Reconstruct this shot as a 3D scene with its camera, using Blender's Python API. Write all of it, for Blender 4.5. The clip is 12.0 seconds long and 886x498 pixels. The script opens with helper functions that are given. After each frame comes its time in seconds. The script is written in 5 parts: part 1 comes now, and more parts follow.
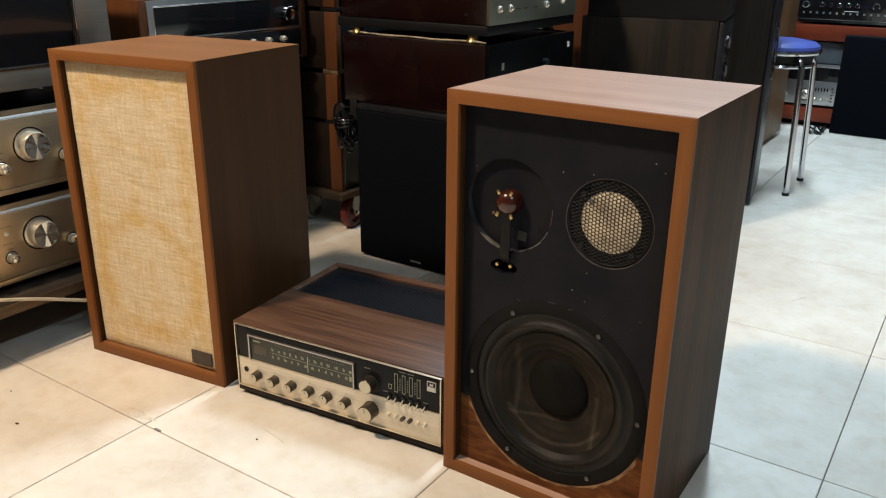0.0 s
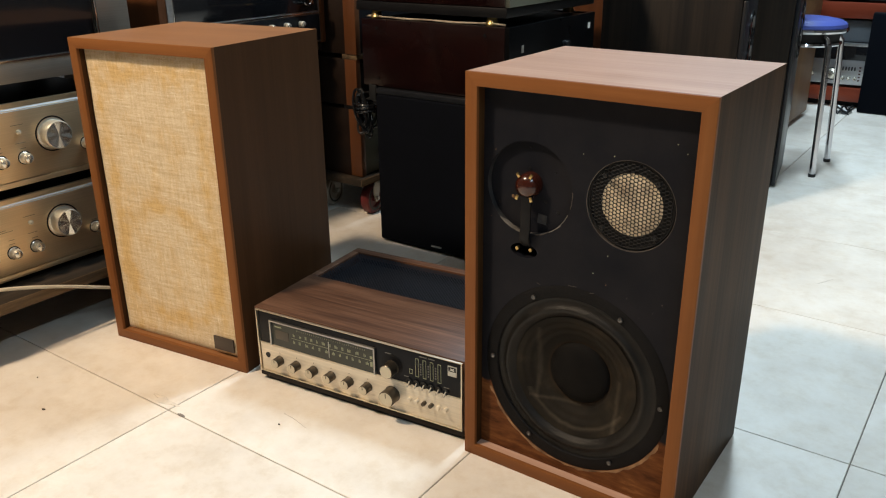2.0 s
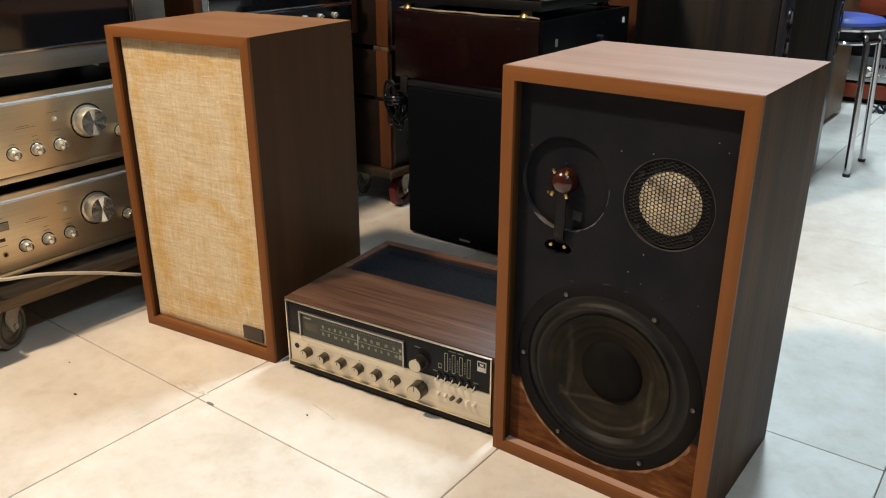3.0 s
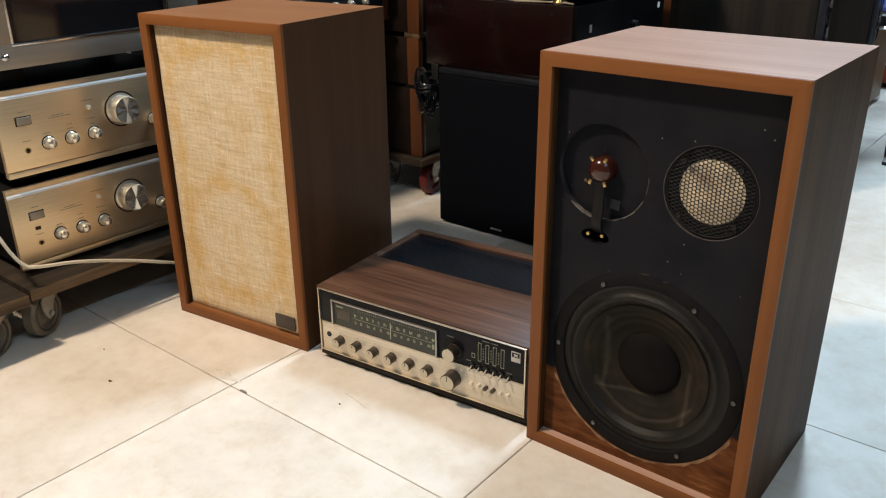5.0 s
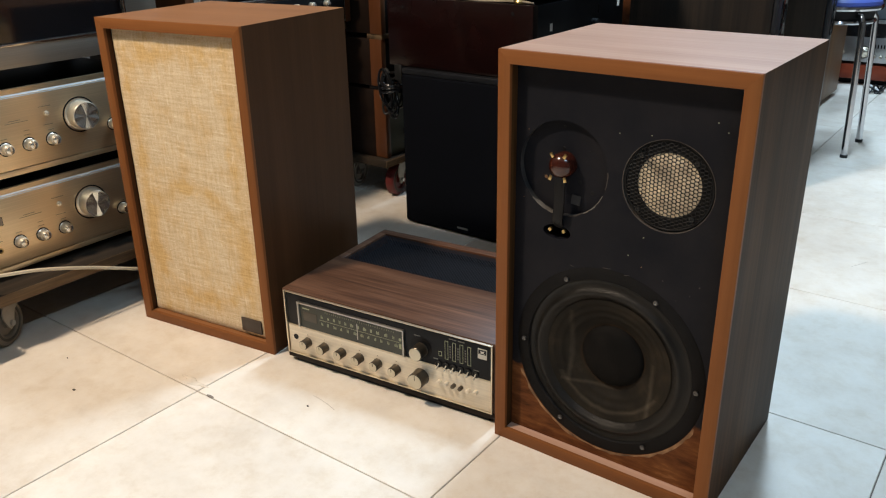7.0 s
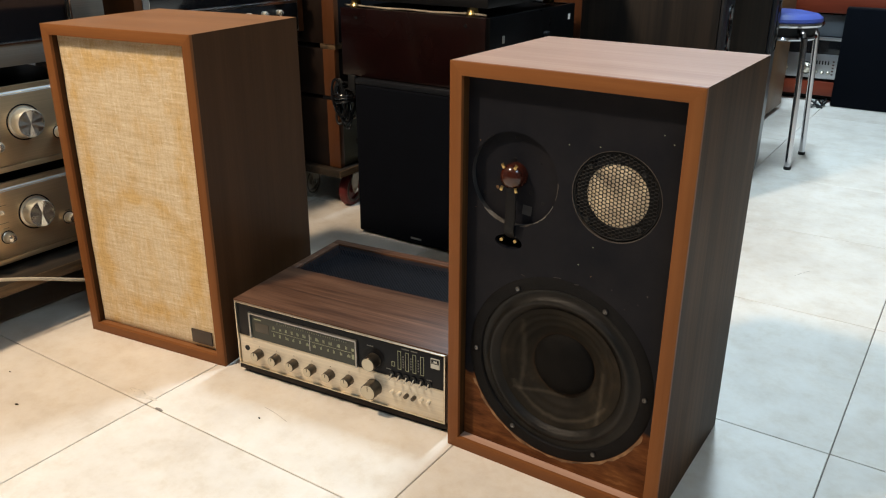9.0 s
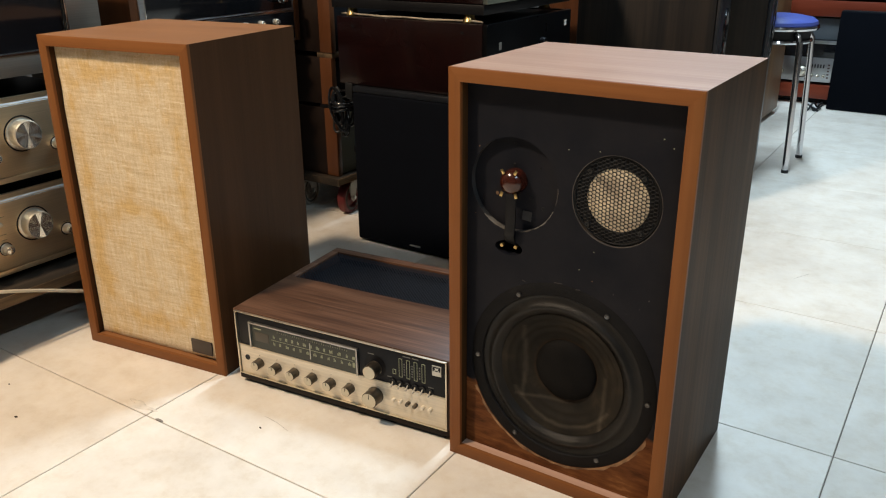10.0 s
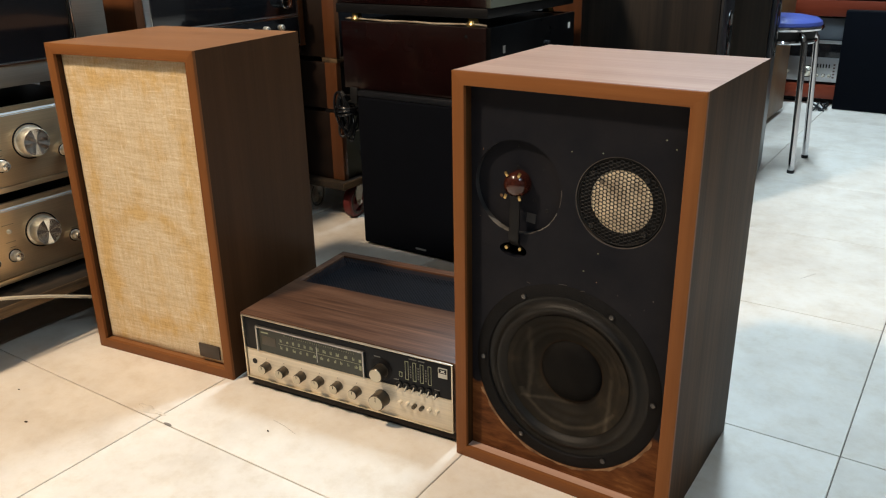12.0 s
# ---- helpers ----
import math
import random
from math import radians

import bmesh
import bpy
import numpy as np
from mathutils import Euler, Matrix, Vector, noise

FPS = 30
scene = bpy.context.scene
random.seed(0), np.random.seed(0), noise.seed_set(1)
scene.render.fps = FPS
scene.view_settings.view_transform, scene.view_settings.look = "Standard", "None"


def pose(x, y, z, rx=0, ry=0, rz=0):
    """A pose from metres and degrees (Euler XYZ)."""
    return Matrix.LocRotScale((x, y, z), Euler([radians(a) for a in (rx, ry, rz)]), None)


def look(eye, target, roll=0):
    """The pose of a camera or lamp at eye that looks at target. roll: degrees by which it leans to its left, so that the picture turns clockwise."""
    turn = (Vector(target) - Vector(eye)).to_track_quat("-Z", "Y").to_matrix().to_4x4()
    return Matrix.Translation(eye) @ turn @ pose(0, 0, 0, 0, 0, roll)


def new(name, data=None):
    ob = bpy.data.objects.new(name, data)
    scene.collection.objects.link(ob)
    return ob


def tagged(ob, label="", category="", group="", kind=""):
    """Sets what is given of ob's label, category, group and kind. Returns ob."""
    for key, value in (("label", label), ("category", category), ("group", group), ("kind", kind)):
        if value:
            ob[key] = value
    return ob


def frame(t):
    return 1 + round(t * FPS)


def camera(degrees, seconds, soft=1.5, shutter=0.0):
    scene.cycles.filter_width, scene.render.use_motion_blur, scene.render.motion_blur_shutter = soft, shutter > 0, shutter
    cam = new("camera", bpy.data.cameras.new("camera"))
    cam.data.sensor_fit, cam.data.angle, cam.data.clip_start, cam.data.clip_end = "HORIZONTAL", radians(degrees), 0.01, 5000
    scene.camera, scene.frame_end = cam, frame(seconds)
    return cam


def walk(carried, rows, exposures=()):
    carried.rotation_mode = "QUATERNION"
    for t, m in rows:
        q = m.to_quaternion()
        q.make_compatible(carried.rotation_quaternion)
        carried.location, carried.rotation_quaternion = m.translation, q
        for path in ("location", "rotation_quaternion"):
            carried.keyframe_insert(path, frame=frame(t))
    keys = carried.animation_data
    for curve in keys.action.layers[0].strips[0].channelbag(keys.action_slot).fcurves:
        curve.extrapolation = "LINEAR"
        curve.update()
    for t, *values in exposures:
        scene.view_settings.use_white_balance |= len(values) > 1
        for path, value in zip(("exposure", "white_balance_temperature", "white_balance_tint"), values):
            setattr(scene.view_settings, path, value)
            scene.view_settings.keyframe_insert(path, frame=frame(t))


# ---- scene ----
cam = camera(57.0, 12.0, 1.15)
PATH = [
    (0, (0.6184, -0.9337, 0.7961), (-0.4206, 0.6243, 0.0954), 0.54),
    (0.5, (0.6177, -0.9289, 0.7950), (-0.4325, 0.6100, 0.0683), -0.05),
    (1, (0.6170, -0.9281, 0.7909), (-0.4472, 0.6014, 0.0632), -0.34),
    (1.5, (0.6183, -0.9293, 0.7917), (-0.4539, 0.5938, 0.0632), -0.44),
    (2, (0.6186, -0.9265, 0.7916), (-0.4585, 0.5901, 0.0582), -0.53),
    (2.5, (0.6099, -0.9277, 0.7915), (-0.4792, 0.5785, 0.0531), -0.52),
    (3, (0.6022, -0.9299, 0.7924), (-0.5151, 0.5491, 0.0419), -0.00),
    (3.5, (0.5910, -0.9249, 0.7882), (-0.5330, 0.5352, 0.0101), 0.23),
    (5.5, (0.5842, -0.9320, 0.7876), (-0.5828, 0.4965, 0.0141), -0.74),
    (6, (0.5840, -0.9410, 0.7864), (-0.5803, 0.4922, 0.0174), -0.71),
    (6.5, (0.5848, -0.9360, 0.7873), (-0.5748, 0.5028, 0.0228), -0.59),
    (7, (0.5966, -0.9252, 0.7850), (-0.5102, 0.5506, 0.0114), -1.02),
    (9, (0.6019, -0.9259, 0.7860), (-0.4202, 0.6207, 0.0351), 0.20),
    (9.5, (0.6007, -0.9230, 0.7827), (-0.4098, 0.6348, 0.0405), -0.11),
    (10, (0.5977, -0.9263, 0.7839), (-0.4232, 0.6289, 0.0501), -0.40),
    (10.5, (0.6018, -0.9266, 0.7842), (-0.4227, 0.6261, 0.0517), -0.59),
    (11, (0.6028, -0.9299, 0.7854), (-0.4221, 0.6231, 0.0523), -0.69),
    (11.5, (0.6039, -0.9312, 0.7856), (-0.4286, 0.6192, 0.0599), -0.78),
    (12, (0.6039, -0.9295, 0.7848), (-0.4331, 0.6184, 0.0595), -1.07),
]
WHITE = [(0, 0, 6380, 12), (3.5, 0, 6330, 12), (5.5, 0, 5930, 12), (6.5, 0, 5930, 12), (7, 0, 6020, 12), (9, 0, 6260, 12), (12, 0, 6330, 12)]
walk(cam, [(t, look(eye, target, roll)) for t, eye, target, roll in PATH], WHITE)

# ---- world and lights ----
world = bpy.data.worlds.new("world")
world.use_nodes = True
world.node_tree.nodes["Background"].inputs[0].default_value = (0.5, 0.55, 0.6, 1)
world.node_tree.nodes["Background"].inputs[1].default_value = 0.02
scene.world = world


def lamp(name, eye, target, watts, colour, sx, sy):
    data = bpy.data.lights.new(name, "AREA")
    data.shape, data.size, data.size_y, data.energy, data.color = "RECTANGLE", sx, sy, watts, colour
    ob = new(name, data)
    ob.matrix_world = look(eye, target)
    return ob


WARM, COOL = (1.0, 0.79, 0.555), (0.66, 0.865, 1.0)
KEY = (-1.05, -1.28, 2.62)
lamp("warm_lamp_light", KEY, (-0.25, -0.2, 0.0), 79, WARM, 0.2, 0.2)
lamp("tube_light_middle", (0.0, 1.5, 2.70), (0.0, 1.5, 0), 62, COOL, 0.2, 0.9)
lamp("tube_light_back", (-0.4, 2.9, 2.70), (-0.4, 2.9, 0), 41, COOL, 0.2, 0.9)
lamp("tube_light_front", (1.7, -1.2, 2.70), (1.7, -1.2, 0), 24, COOL, 0.2, 1.2)


# ---- materials ----
def nodes_of(name):
    m = bpy.data.materials.new(name)
    m.use_nodes = True
    nt = m.node_tree
    return m, nt, nt.nodes["Principled BSDF"]


def node(nt, kind, **props):
    n = nt.nodes.new(kind)
    for k, v in props.items():
        if k == "operation":
            n.operation = v
        elif k == "data_type":
            n.data_type = v
        elif k == "blend_type":
            n.blend_type = v
        elif k == "wave_type":
            n.wave_type = v
        elif k == "bands_direction":
            n.bands_direction = v
        elif k == "feature":
            n.feature = v
    return n


def coords(nt, scale=(1, 1, 1), rot=(0, 0, 0), shift=False):
    tc = node(nt, "ShaderNodeTexCoord")
    mp = node(nt, "ShaderNodeMapping")
    mp.inputs["Scale"].default_value = scale
    mp.inputs["Rotation"].default_value = rot
    nt.links.new(tc.outputs["Object"], mp.inputs["Vector"])
    if shift:
        oi = node(nt, "ShaderNodeObjectInfo")
        mul = node(nt, "ShaderNodeVectorMath", operation="SCALE")
        mul.inputs[0].default_value = (37.0, 21.0, 13.0)
        nt.links.new(oi.outputs["Random"], mul.inputs["Scale"])
        nt.links.new(mul.outputs[0], mp.inputs["Location"])
    return mp.outputs["Vector"]


def noise_tex(nt, vec, scale, detail=4.0, rough=0.55):
    n = node(nt, "ShaderNodeTexNoise")
    n.inputs["Scale"].default_value, n.inputs["Detail"].default_value, n.inputs["Roughness"].default_value = scale, detail, rough
    nt.links.new(vec, n.inputs["Vector"])
    return n.outputs["Fac"]


def ramp(nt, fac, stops):
    r = node(nt, "ShaderNodeValToRGB")
    els = r.color_ramp.elements
    while len(els) < len(stops):
        els.new(0.5)
    for e, (p, c) in zip(els, stops):
        e.position, e.color = p, (*c, 1)
    nt.links.new(fac, r.inputs["Fac"])
    return r.outputs["Color"]


def mix(nt, fac, a, b, blend="MIX"):
    m = node(nt, "ShaderNodeMix", data_type="RGBA", blend_type=blend)
    put(nt, m.inputs[0], fac), put(nt, m.inputs[6], a), put(nt, m.inputs[7], b)
    return m.outputs[2]


def put(nt, sock, v):
    if isinstance(v, bpy.types.NodeSocket):
        nt.links.new(v, sock)
    elif isinstance(v, tuple) and len(v) == 3:
        sock.default_value = (*v, 1)
    else:
        sock.default_value = v


def maths(nt, op, a, b=0.0):
    m = node(nt, "ShaderNodeMath", operation=op)
    put(nt, m.inputs[0], a), put(nt, m.inputs[1], b)
    return m.outputs[0]


def bump(nt, bsdf, height, strength, dist=0.002):
    b = node(nt, "ShaderNodeBump")
    b.inputs["Strength"].default_value, b.inputs["Distance"].default_value = strength, dist
    nt.links.new(height, b.inputs["Height"])
    nt.links.new(b.outputs["Normal"], bsdf.inputs["Normal"])


def wood(name, dark, light, axis="z", rough=0.4, fine=1.0, streak=0.5, coat=0.0, deep=None, spec=0.35, lo=0.3, hi=0.68):
    """Wood whose grain runs along one axis, with broad bands, fine pores and scuffs."""
    m, nt, b = nodes_of(name)
    long = {"x": 0, "y": 1, "z": 2}[axis]
    s1 = [14.0 * fine] * 3
    s1[long] = 0.7 * fine
    s2 = [120.0 * fine] * 3
    s2[long] = 3.0 * fine
    broad = noise_tex(nt, coords(nt, tuple(s1), shift=True), 1.6, 5, 0.6)
    pores = noise_tex(nt, coords(nt, tuple(s2), shift=True), 1.5, 3, 0.6)
    cloud = noise_tex(nt, coords(nt), 5.0, 3)
    fac = maths(nt, "ADD", maths(nt, "MULTIPLY", broad, 1 - streak * 0.5), maths(nt, "MULTIPLY", pores, streak * 0.5))
    stops = [(lo, dark), (hi, light)] if deep is None else [(lo, deep), (lo + 0.12, dark), (hi, light)]
    col = ramp(nt, fac, stops)
    col = mix(nt, 0.35, col, ramp(nt, cloud, [(0.3, (0.75, 0.75, 0.75)), (0.7, (1, 1, 1))]), "MULTIPLY")
    put(nt, b.inputs["Base Color"], col)
    put(nt, b.inputs["Roughness"], maths(nt, "ADD", maths(nt, "MULTIPLY", cloud, 0.16), rough - 0.08))
    put(nt, b.inputs["Coat Weight"], coat)
    b.inputs["Coat Roughness"].default_value = 0.12
    b.inputs["Specular IOR Level"].default_value = spec
    bump(nt, b, pores, 0.12, 0.001)
    return m


def plain(name, colour, rough=0.5, metal=0.0, var=0.12, scale=30.0, bumpy=0.0, coat=0.0, spec=0.5):
    """A painted, moulded or metal surface with slight clouding."""
    m, nt, b = nodes_of(name)
    vec = coords(nt)
    cloud = noise_tex(nt, vec, scale * 0.3, 4)
    grain = noise_tex(nt, vec, scale * 12, 2)
    col = ramp(nt, cloud, [(0.3, tuple(c * (1 - var) for c in colour)), (0.7, tuple(min(1, c * (1 + var)) for c in colour))])
    put(nt, b.inputs["Base Color"], col)
    put(nt, b.inputs["Roughness"], maths(nt, "ADD", maths(nt, "MULTIPLY", cloud, 0.14), rough - 0.07))
    put(nt, b.inputs["Metallic"], metal)
    b.inputs["Specular IOR Level"].default_value = spec
    put(nt, b.inputs["Coat Weight"], coat)
    if bumpy:
        bump(nt, b, grain, bumpy, 0.001)
    return m


def brushed(name, colour, rough=0.3, axis=0, metal=1.0):
    m, nt, b = nodes_of(name)
    s = [6.0, 600.0, 600.0] if axis == 0 else [600.0, 600.0, 6.0]
    lines = noise_tex(nt, coords(nt, tuple(s)), 1.0, 3)
    cloud = noise_tex(nt, coords(nt), 9.0, 3)
    col = ramp(nt, lines, [(0.3, tuple(c * 0.86 for c in colour)), (0.7, colour)])
    put(nt, b.inputs["Base Color"], col)
    put(nt, b.inputs["Metallic"], metal)
    put(nt, b.inputs["Roughness"], maths(nt, "ADD", maths(nt, "MULTIPLY", cloud, 0.12), rough - 0.06))
    bump(nt, b, lines, 0.06, 0.0005)
    return m


def linen():
    """Coarse slubby grille cloth, aged yellow along its frame, with a ring left by the woofer behind it."""
    m, nt, b = nodes_of("linen_cloth")
    warp = noise_tex(nt, coords(nt, (240, 240, 22)), 1.0, 3, 0.6)
    weft = noise_tex(nt, coords(nt, (20, 20, 250)), 1.0, 3, 0.6)
    fine = noise_tex(nt, coords(nt, (260, 260, 420)), 1.0, 3, 0.7)
    weave = maths(nt, "ADD", maths(nt, "ADD", maths(nt, "MULTIPLY", warp, 0.30), maths(nt, "MULTIPLY", weft, 0.38)), maths(nt, "MULTIPLY", fine, 0.32))
    base = ramp(nt, weave, [(0.38, (0.545, 0.415, 0.25)), (0.5, (0.66, 0.53, 0.35)), (0.62, (0.755, 0.645, 0.465))])
    for sc, lo in (((40, 40, 240), 0.66), ((210, 210, 36), 0.68)):
        slub = maths(nt, "MULTIPLY", maths(nt, "SUBTRACT", noise_tex(nt, coords(nt, sc), 1.0, 2, 0.5), lo), 8.0)
        slub = maths(nt, "MINIMUM", maths(nt, "MAXIMUM", slub, 0.0), 0.42)
        base = mix(nt, slub, base, (0.88, 0.81, 0.65))
    cloud = noise_tex(nt, coords(nt, (1.3, 1.3, 0.8)), 20.0, 6, 0.68)
    patch = noise_tex(nt, coords(nt, (1.0, 1.0, 1.0)), 9.0, 3, 0.5)
    tc = node(nt, "ShaderNodeTexCoord")
    sep = node(nt, "ShaderNodeSeparateXYZ")
    nt.links.new(tc.outputs["Object"], sep.inputs[0])
    x, z = sep.outputs["X"], sep.outputs["Z"]
    wob = maths(nt, "MULTIPLY", maths(nt, "SUBTRACT", noise_tex(nt, coords(nt), 26.0, 4, 0.6), 0.5), 0.05)

    def band(d, at, w):
        off = maths(nt, "ABSOLUTE", maths(nt, "SUBTRACT", maths(nt, "ADD", d, wob), at))
        return maths(nt, "MAXIMUM", maths(nt, "SUBTRACT", 1.0, maths(nt, "DIVIDE", off, w)), 0.0)

    dx, dz = maths(nt, "SUBTRACT", x, 0.172), maths(nt, "SUBTRACT", z, 0.185)
    d = maths(nt, "SQRT", maths(nt, "ADD", maths(nt, "MULTIPLY", dx, dx), maths(nt, "MULTIPLY", dz, dz)))
    side = maths(nt, "SUBTRACT", 0.154, maths(nt, "ABSOLUTE", dx))
    inset = maths(nt, "MINIMUM", side, maths(nt, "SUBTRACT", 0.590, z))
    stain = maths(nt, "ADD", maths(nt, "MULTIPLY", band(d, 0.118, 0.026), 0.8), maths(nt, "MULTIPLY", band(inset, 0.032, 0.026), 0.95))
    stain = maths(nt, "MULTIPLY", stain, maths(nt, "MULTIPLY", cloud, 1.7))
    stain = maths(nt, "ADD", stain, maths(nt, "MAXIMUM", maths(nt, "MULTIPLY", maths(nt, "SUBTRACT", cloud, 0.47), 3.4), 0.0))
    stain = maths(nt, "MULTIPLY", stain, maths(nt, "ADD", maths(nt, "MULTIPLY", patch, 1.2), 0.35))
    stain = maths(nt, "MINIMUM", stain, 1.0)
    col = mix(nt, stain, base, mix(nt, 1.0, base, (0.93, 0.785, 0.53), "MULTIPLY"))
    put(nt, b.inputs["Base Color"], col)
    b.inputs["Roughness"].default_value = 0.95
    b.inputs["Specular IOR Level"].default_value = 0.15
    bump(nt, b, weave, 0.35, 0.0014)
    return m


def baffle_paint():
    """Black-brown paint on fibreboard, worn through to bare wood along the bottom."""
    m, nt, b = nodes_of("baffle_paint")
    tc = node(nt, "ShaderNodeTexCoord")
    sep = node(nt, "ShaderNodeSeparateXYZ")
    nt.links.new(tc.outputs["Object"], sep.inputs[0])
    x, z = sep.outputs["X"], sep.outputs["Z"]
    n1 = noise_tex(nt, coords(nt), 30.0, 4)
    n2 = noise_tex(nt, coords(nt, (3, 3, 60)), 6.0, 4)
    black = ramp(nt, noise_tex(nt, coords(nt), 9.0, 6, 0.65), [(0.3, (0.0050, 0.0060, 0.0096)), (0.7, (0.0145, 0.0137, 0.0165))])
    bare = ramp(nt, noise_tex(nt, coords(nt, (7, 7, 30)), 2.4, 7, 0.66), [(0.28, (0.040, 0.012, 0.004)), (0.46, (0.105, 0.036, 0.011)), (0.62, (0.165, 0.062, 0.019)), (0.76, (0.30, 0.14, 0.052))])
    line = maths(nt, "ADD", maths(nt, "MULTIPLY", maths(nt, "SUBTRACT", n1, 0.5), 0.03), maths(nt, "SUBTRACT", 0.137, maths(nt, "MULTIPLY", x, 0.03)))
    worn = maths(nt, "MULTIPLY", maths(nt, "SUBTRACT", line, z), 220.0)
    worn = maths(nt, "MINIMUM", maths(nt, "MAXIMUM", worn, 0.0), 1.0)
    scuff = maths(nt, "MINIMUM", maths(nt, "MAXIMUM", maths(nt, "MULTIPLY", maths(nt, "SUBTRACT", n2, 0.78), 6.0), 0.0), 0.4)
    col = mix(nt, worn, mix(nt, scuff, black, (0.16, 0.13, 0.11)), bare)
    put(nt, b.inputs["Base Color"], col)
    b.inputs["Roughness"].default_value = 0.62
    b.inputs["Specular IOR Level"].default_value = 0.12
    bump(nt, b, n1, 0.15, 0.001)
    return m


def cone_paper():
    """Dark paper cone with dusty smears and worn brown rings."""
    m, nt, b = nodes_of("cone_paper")
    dust = noise_tex(nt, coords(nt, (1, 1, 1)), 14.0, 6, 0.65)
    streak = noise_tex(nt, coords(nt, (60, 8, 6)), 1.0, 4, 0.6)
    tc = node(nt, "ShaderNodeTexCoord")
    sep = node(nt, "ShaderNodeSeparateXYZ")
    nt.links.new(tc.outputs["Object"], sep.inputs[0])
    dx, dz = maths(nt, "SUBTRACT", sep.outputs["X"], 0.1737), maths(nt, "SUBTRACT", sep.outputs["Z"], 0.180)
    d = maths(nt, "SQRT", maths(nt, "ADD", maths(nt, "MULTIPLY", dx, dx), maths(nt, "MULTIPLY", dz, dz)))
    rings = maths(nt, "SINE", maths(nt, "MULTIPLY", d, 420.0))
    base = ramp(nt, dust, [(0.3, (0.006, 0.0050, 0.0036)), (0.55, (0.015, 0.0118, 0.0078)), (0.75, (0.040, 0.030, 0.019))])
    wob = maths(nt, "MULTIPLY", maths(nt, "SUBTRACT", noise_tex(nt, coords(nt), 30.0, 3), 0.5), 0.010)

    def streakline(u, at, w, v, lo, hi):
        off = maths(nt, "ABSOLUTE", maths(nt, "SUBTRACT", maths(nt, "ADD", u, wob), at))
        a = maths(nt, "MAXIMUM", maths(nt, "SUBTRACT", 1.0, maths(nt, "DIVIDE", off, w)), 0.0)
        inside = maths(nt, "MULTIPLY", maths(nt, "GREATER_THAN", v, lo), maths(nt, "LESS_THAN", v, hi))
        return maths(nt, "MULTIPLY", a, inside)

    x, z = sep.outputs["X"], sep.outputs["Z"]
    smear = streakline(x, 0.112, 0.005, z, 0.125, 0.245)
    smear = maths(nt, "ADD", smear, streakline(x, 0.238, 0.005, z, 0.10, 0.19))
    smear = maths(nt, "ADD", smear, streakline(z, 0.128, 0.004, x, 0.10, 0.18))
    smear = maths(nt, "ADD", smear, streakline(d, 0.084, 0.004, z, 0.0, 0.14))
    smear = maths(nt, "MULTIPLY", smear, maths(nt, "MULTIPLY", dust, 0.5))
    rim = maths(nt, "MAXIMUM", maths(nt, "SUBTRACT", 1.0, maths(nt, "DIVIDE", maths(nt, "ABSOLUTE", maths(nt, "SUBTRACT", maths(nt, "ADD", d, wob), 0.047)), 0.006)), 0.0)
    col = mix(nt, smear, base, (0.11, 0.09, 0.065))
    col = mix(nt, maths(nt, "MULTIPLY", rim, maths(nt, "MULTIPLY", streak, 0.8)), col, (0.060, 0.030, 0.014))
    put(nt, b.inputs["Base Color"], col)
    b.inputs["Roughness"].default_value = 0.6
    b.inputs["Specular IOR Level"].default_value = 0.15
    bump(nt, b, maths(nt, "ADD", maths(nt, "MULTIPLY", rings, 0.18), dust), 0.2, 0.001)
    return m


def tile_face():
    """Polished cream floor tile, softly clouded, with faint dirt."""
    m, nt, b = nodes_of("floor_tile")
    vec = coords(nt, shift=True)
    cloud = noise_tex(nt, vec, 7.0, 6, 0.6)
    mott = noise_tex(nt, vec, 24.0, 7, 0.72)
    oi = node(nt, "ShaderNodeObjectInfo")
    col = ramp(nt, cloud, [(0.3, (0.67, 0.60, 0.515)), (0.6, (0.79, 0.73, 0.645))])
    col = mix(nt, 0.75, col, ramp(nt, mott, [(0.34, (0.885, 0.835, 0.765)), (0.5, (0.97, 0.955, 0.93)), (0.62, (1, 1, 1))]), "MULTIPLY")
    col = mix(nt, 0.6, col, ramp(nt, oi.outputs["Random"], [(0.0, (0.93, 0.93, 0.93)), (1.0, (1, 1, 1))]), "MULTIPLY")
    put(nt, b.inputs["Base Color"], col)
    put(nt, b.inputs["Roughness"], maths(nt, "ADD", maths(nt, "MULTIPLY", mott, 0.25), 0.33))
    b.inputs["Specular IOR Level"].default_value = 0.35
    bump(nt, b, mott, 0.03, 0.001)
    return m


# Same veneer as walnut_h, darkened: the side's shade is put into its colour.
SHADED_WALNUT = dict(dark=(0.044, 0.0180, 0.0066), light=(0.072, 0.0305, 0.0118), spec=0.10)
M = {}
M["shaded_walnut_v"] = wood("shaded_walnut_upright_grain", **SHADED_WALNUT, axis="z", rough=0.42)
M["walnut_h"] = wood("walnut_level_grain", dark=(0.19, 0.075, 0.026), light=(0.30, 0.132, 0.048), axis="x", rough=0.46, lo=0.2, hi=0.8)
M["trim_v"] = wood("walnut_edge_upright", (0.16, 0.055, 0.016), (0.25, 0.098, 0.03), axis="z", rough=0.45, spec=0.15)
M["trim_h"] = wood("walnut_edge_level", (0.16, 0.055, 0.016), (0.25, 0.098, 0.03), axis="x", rough=0.45, spec=0.15)
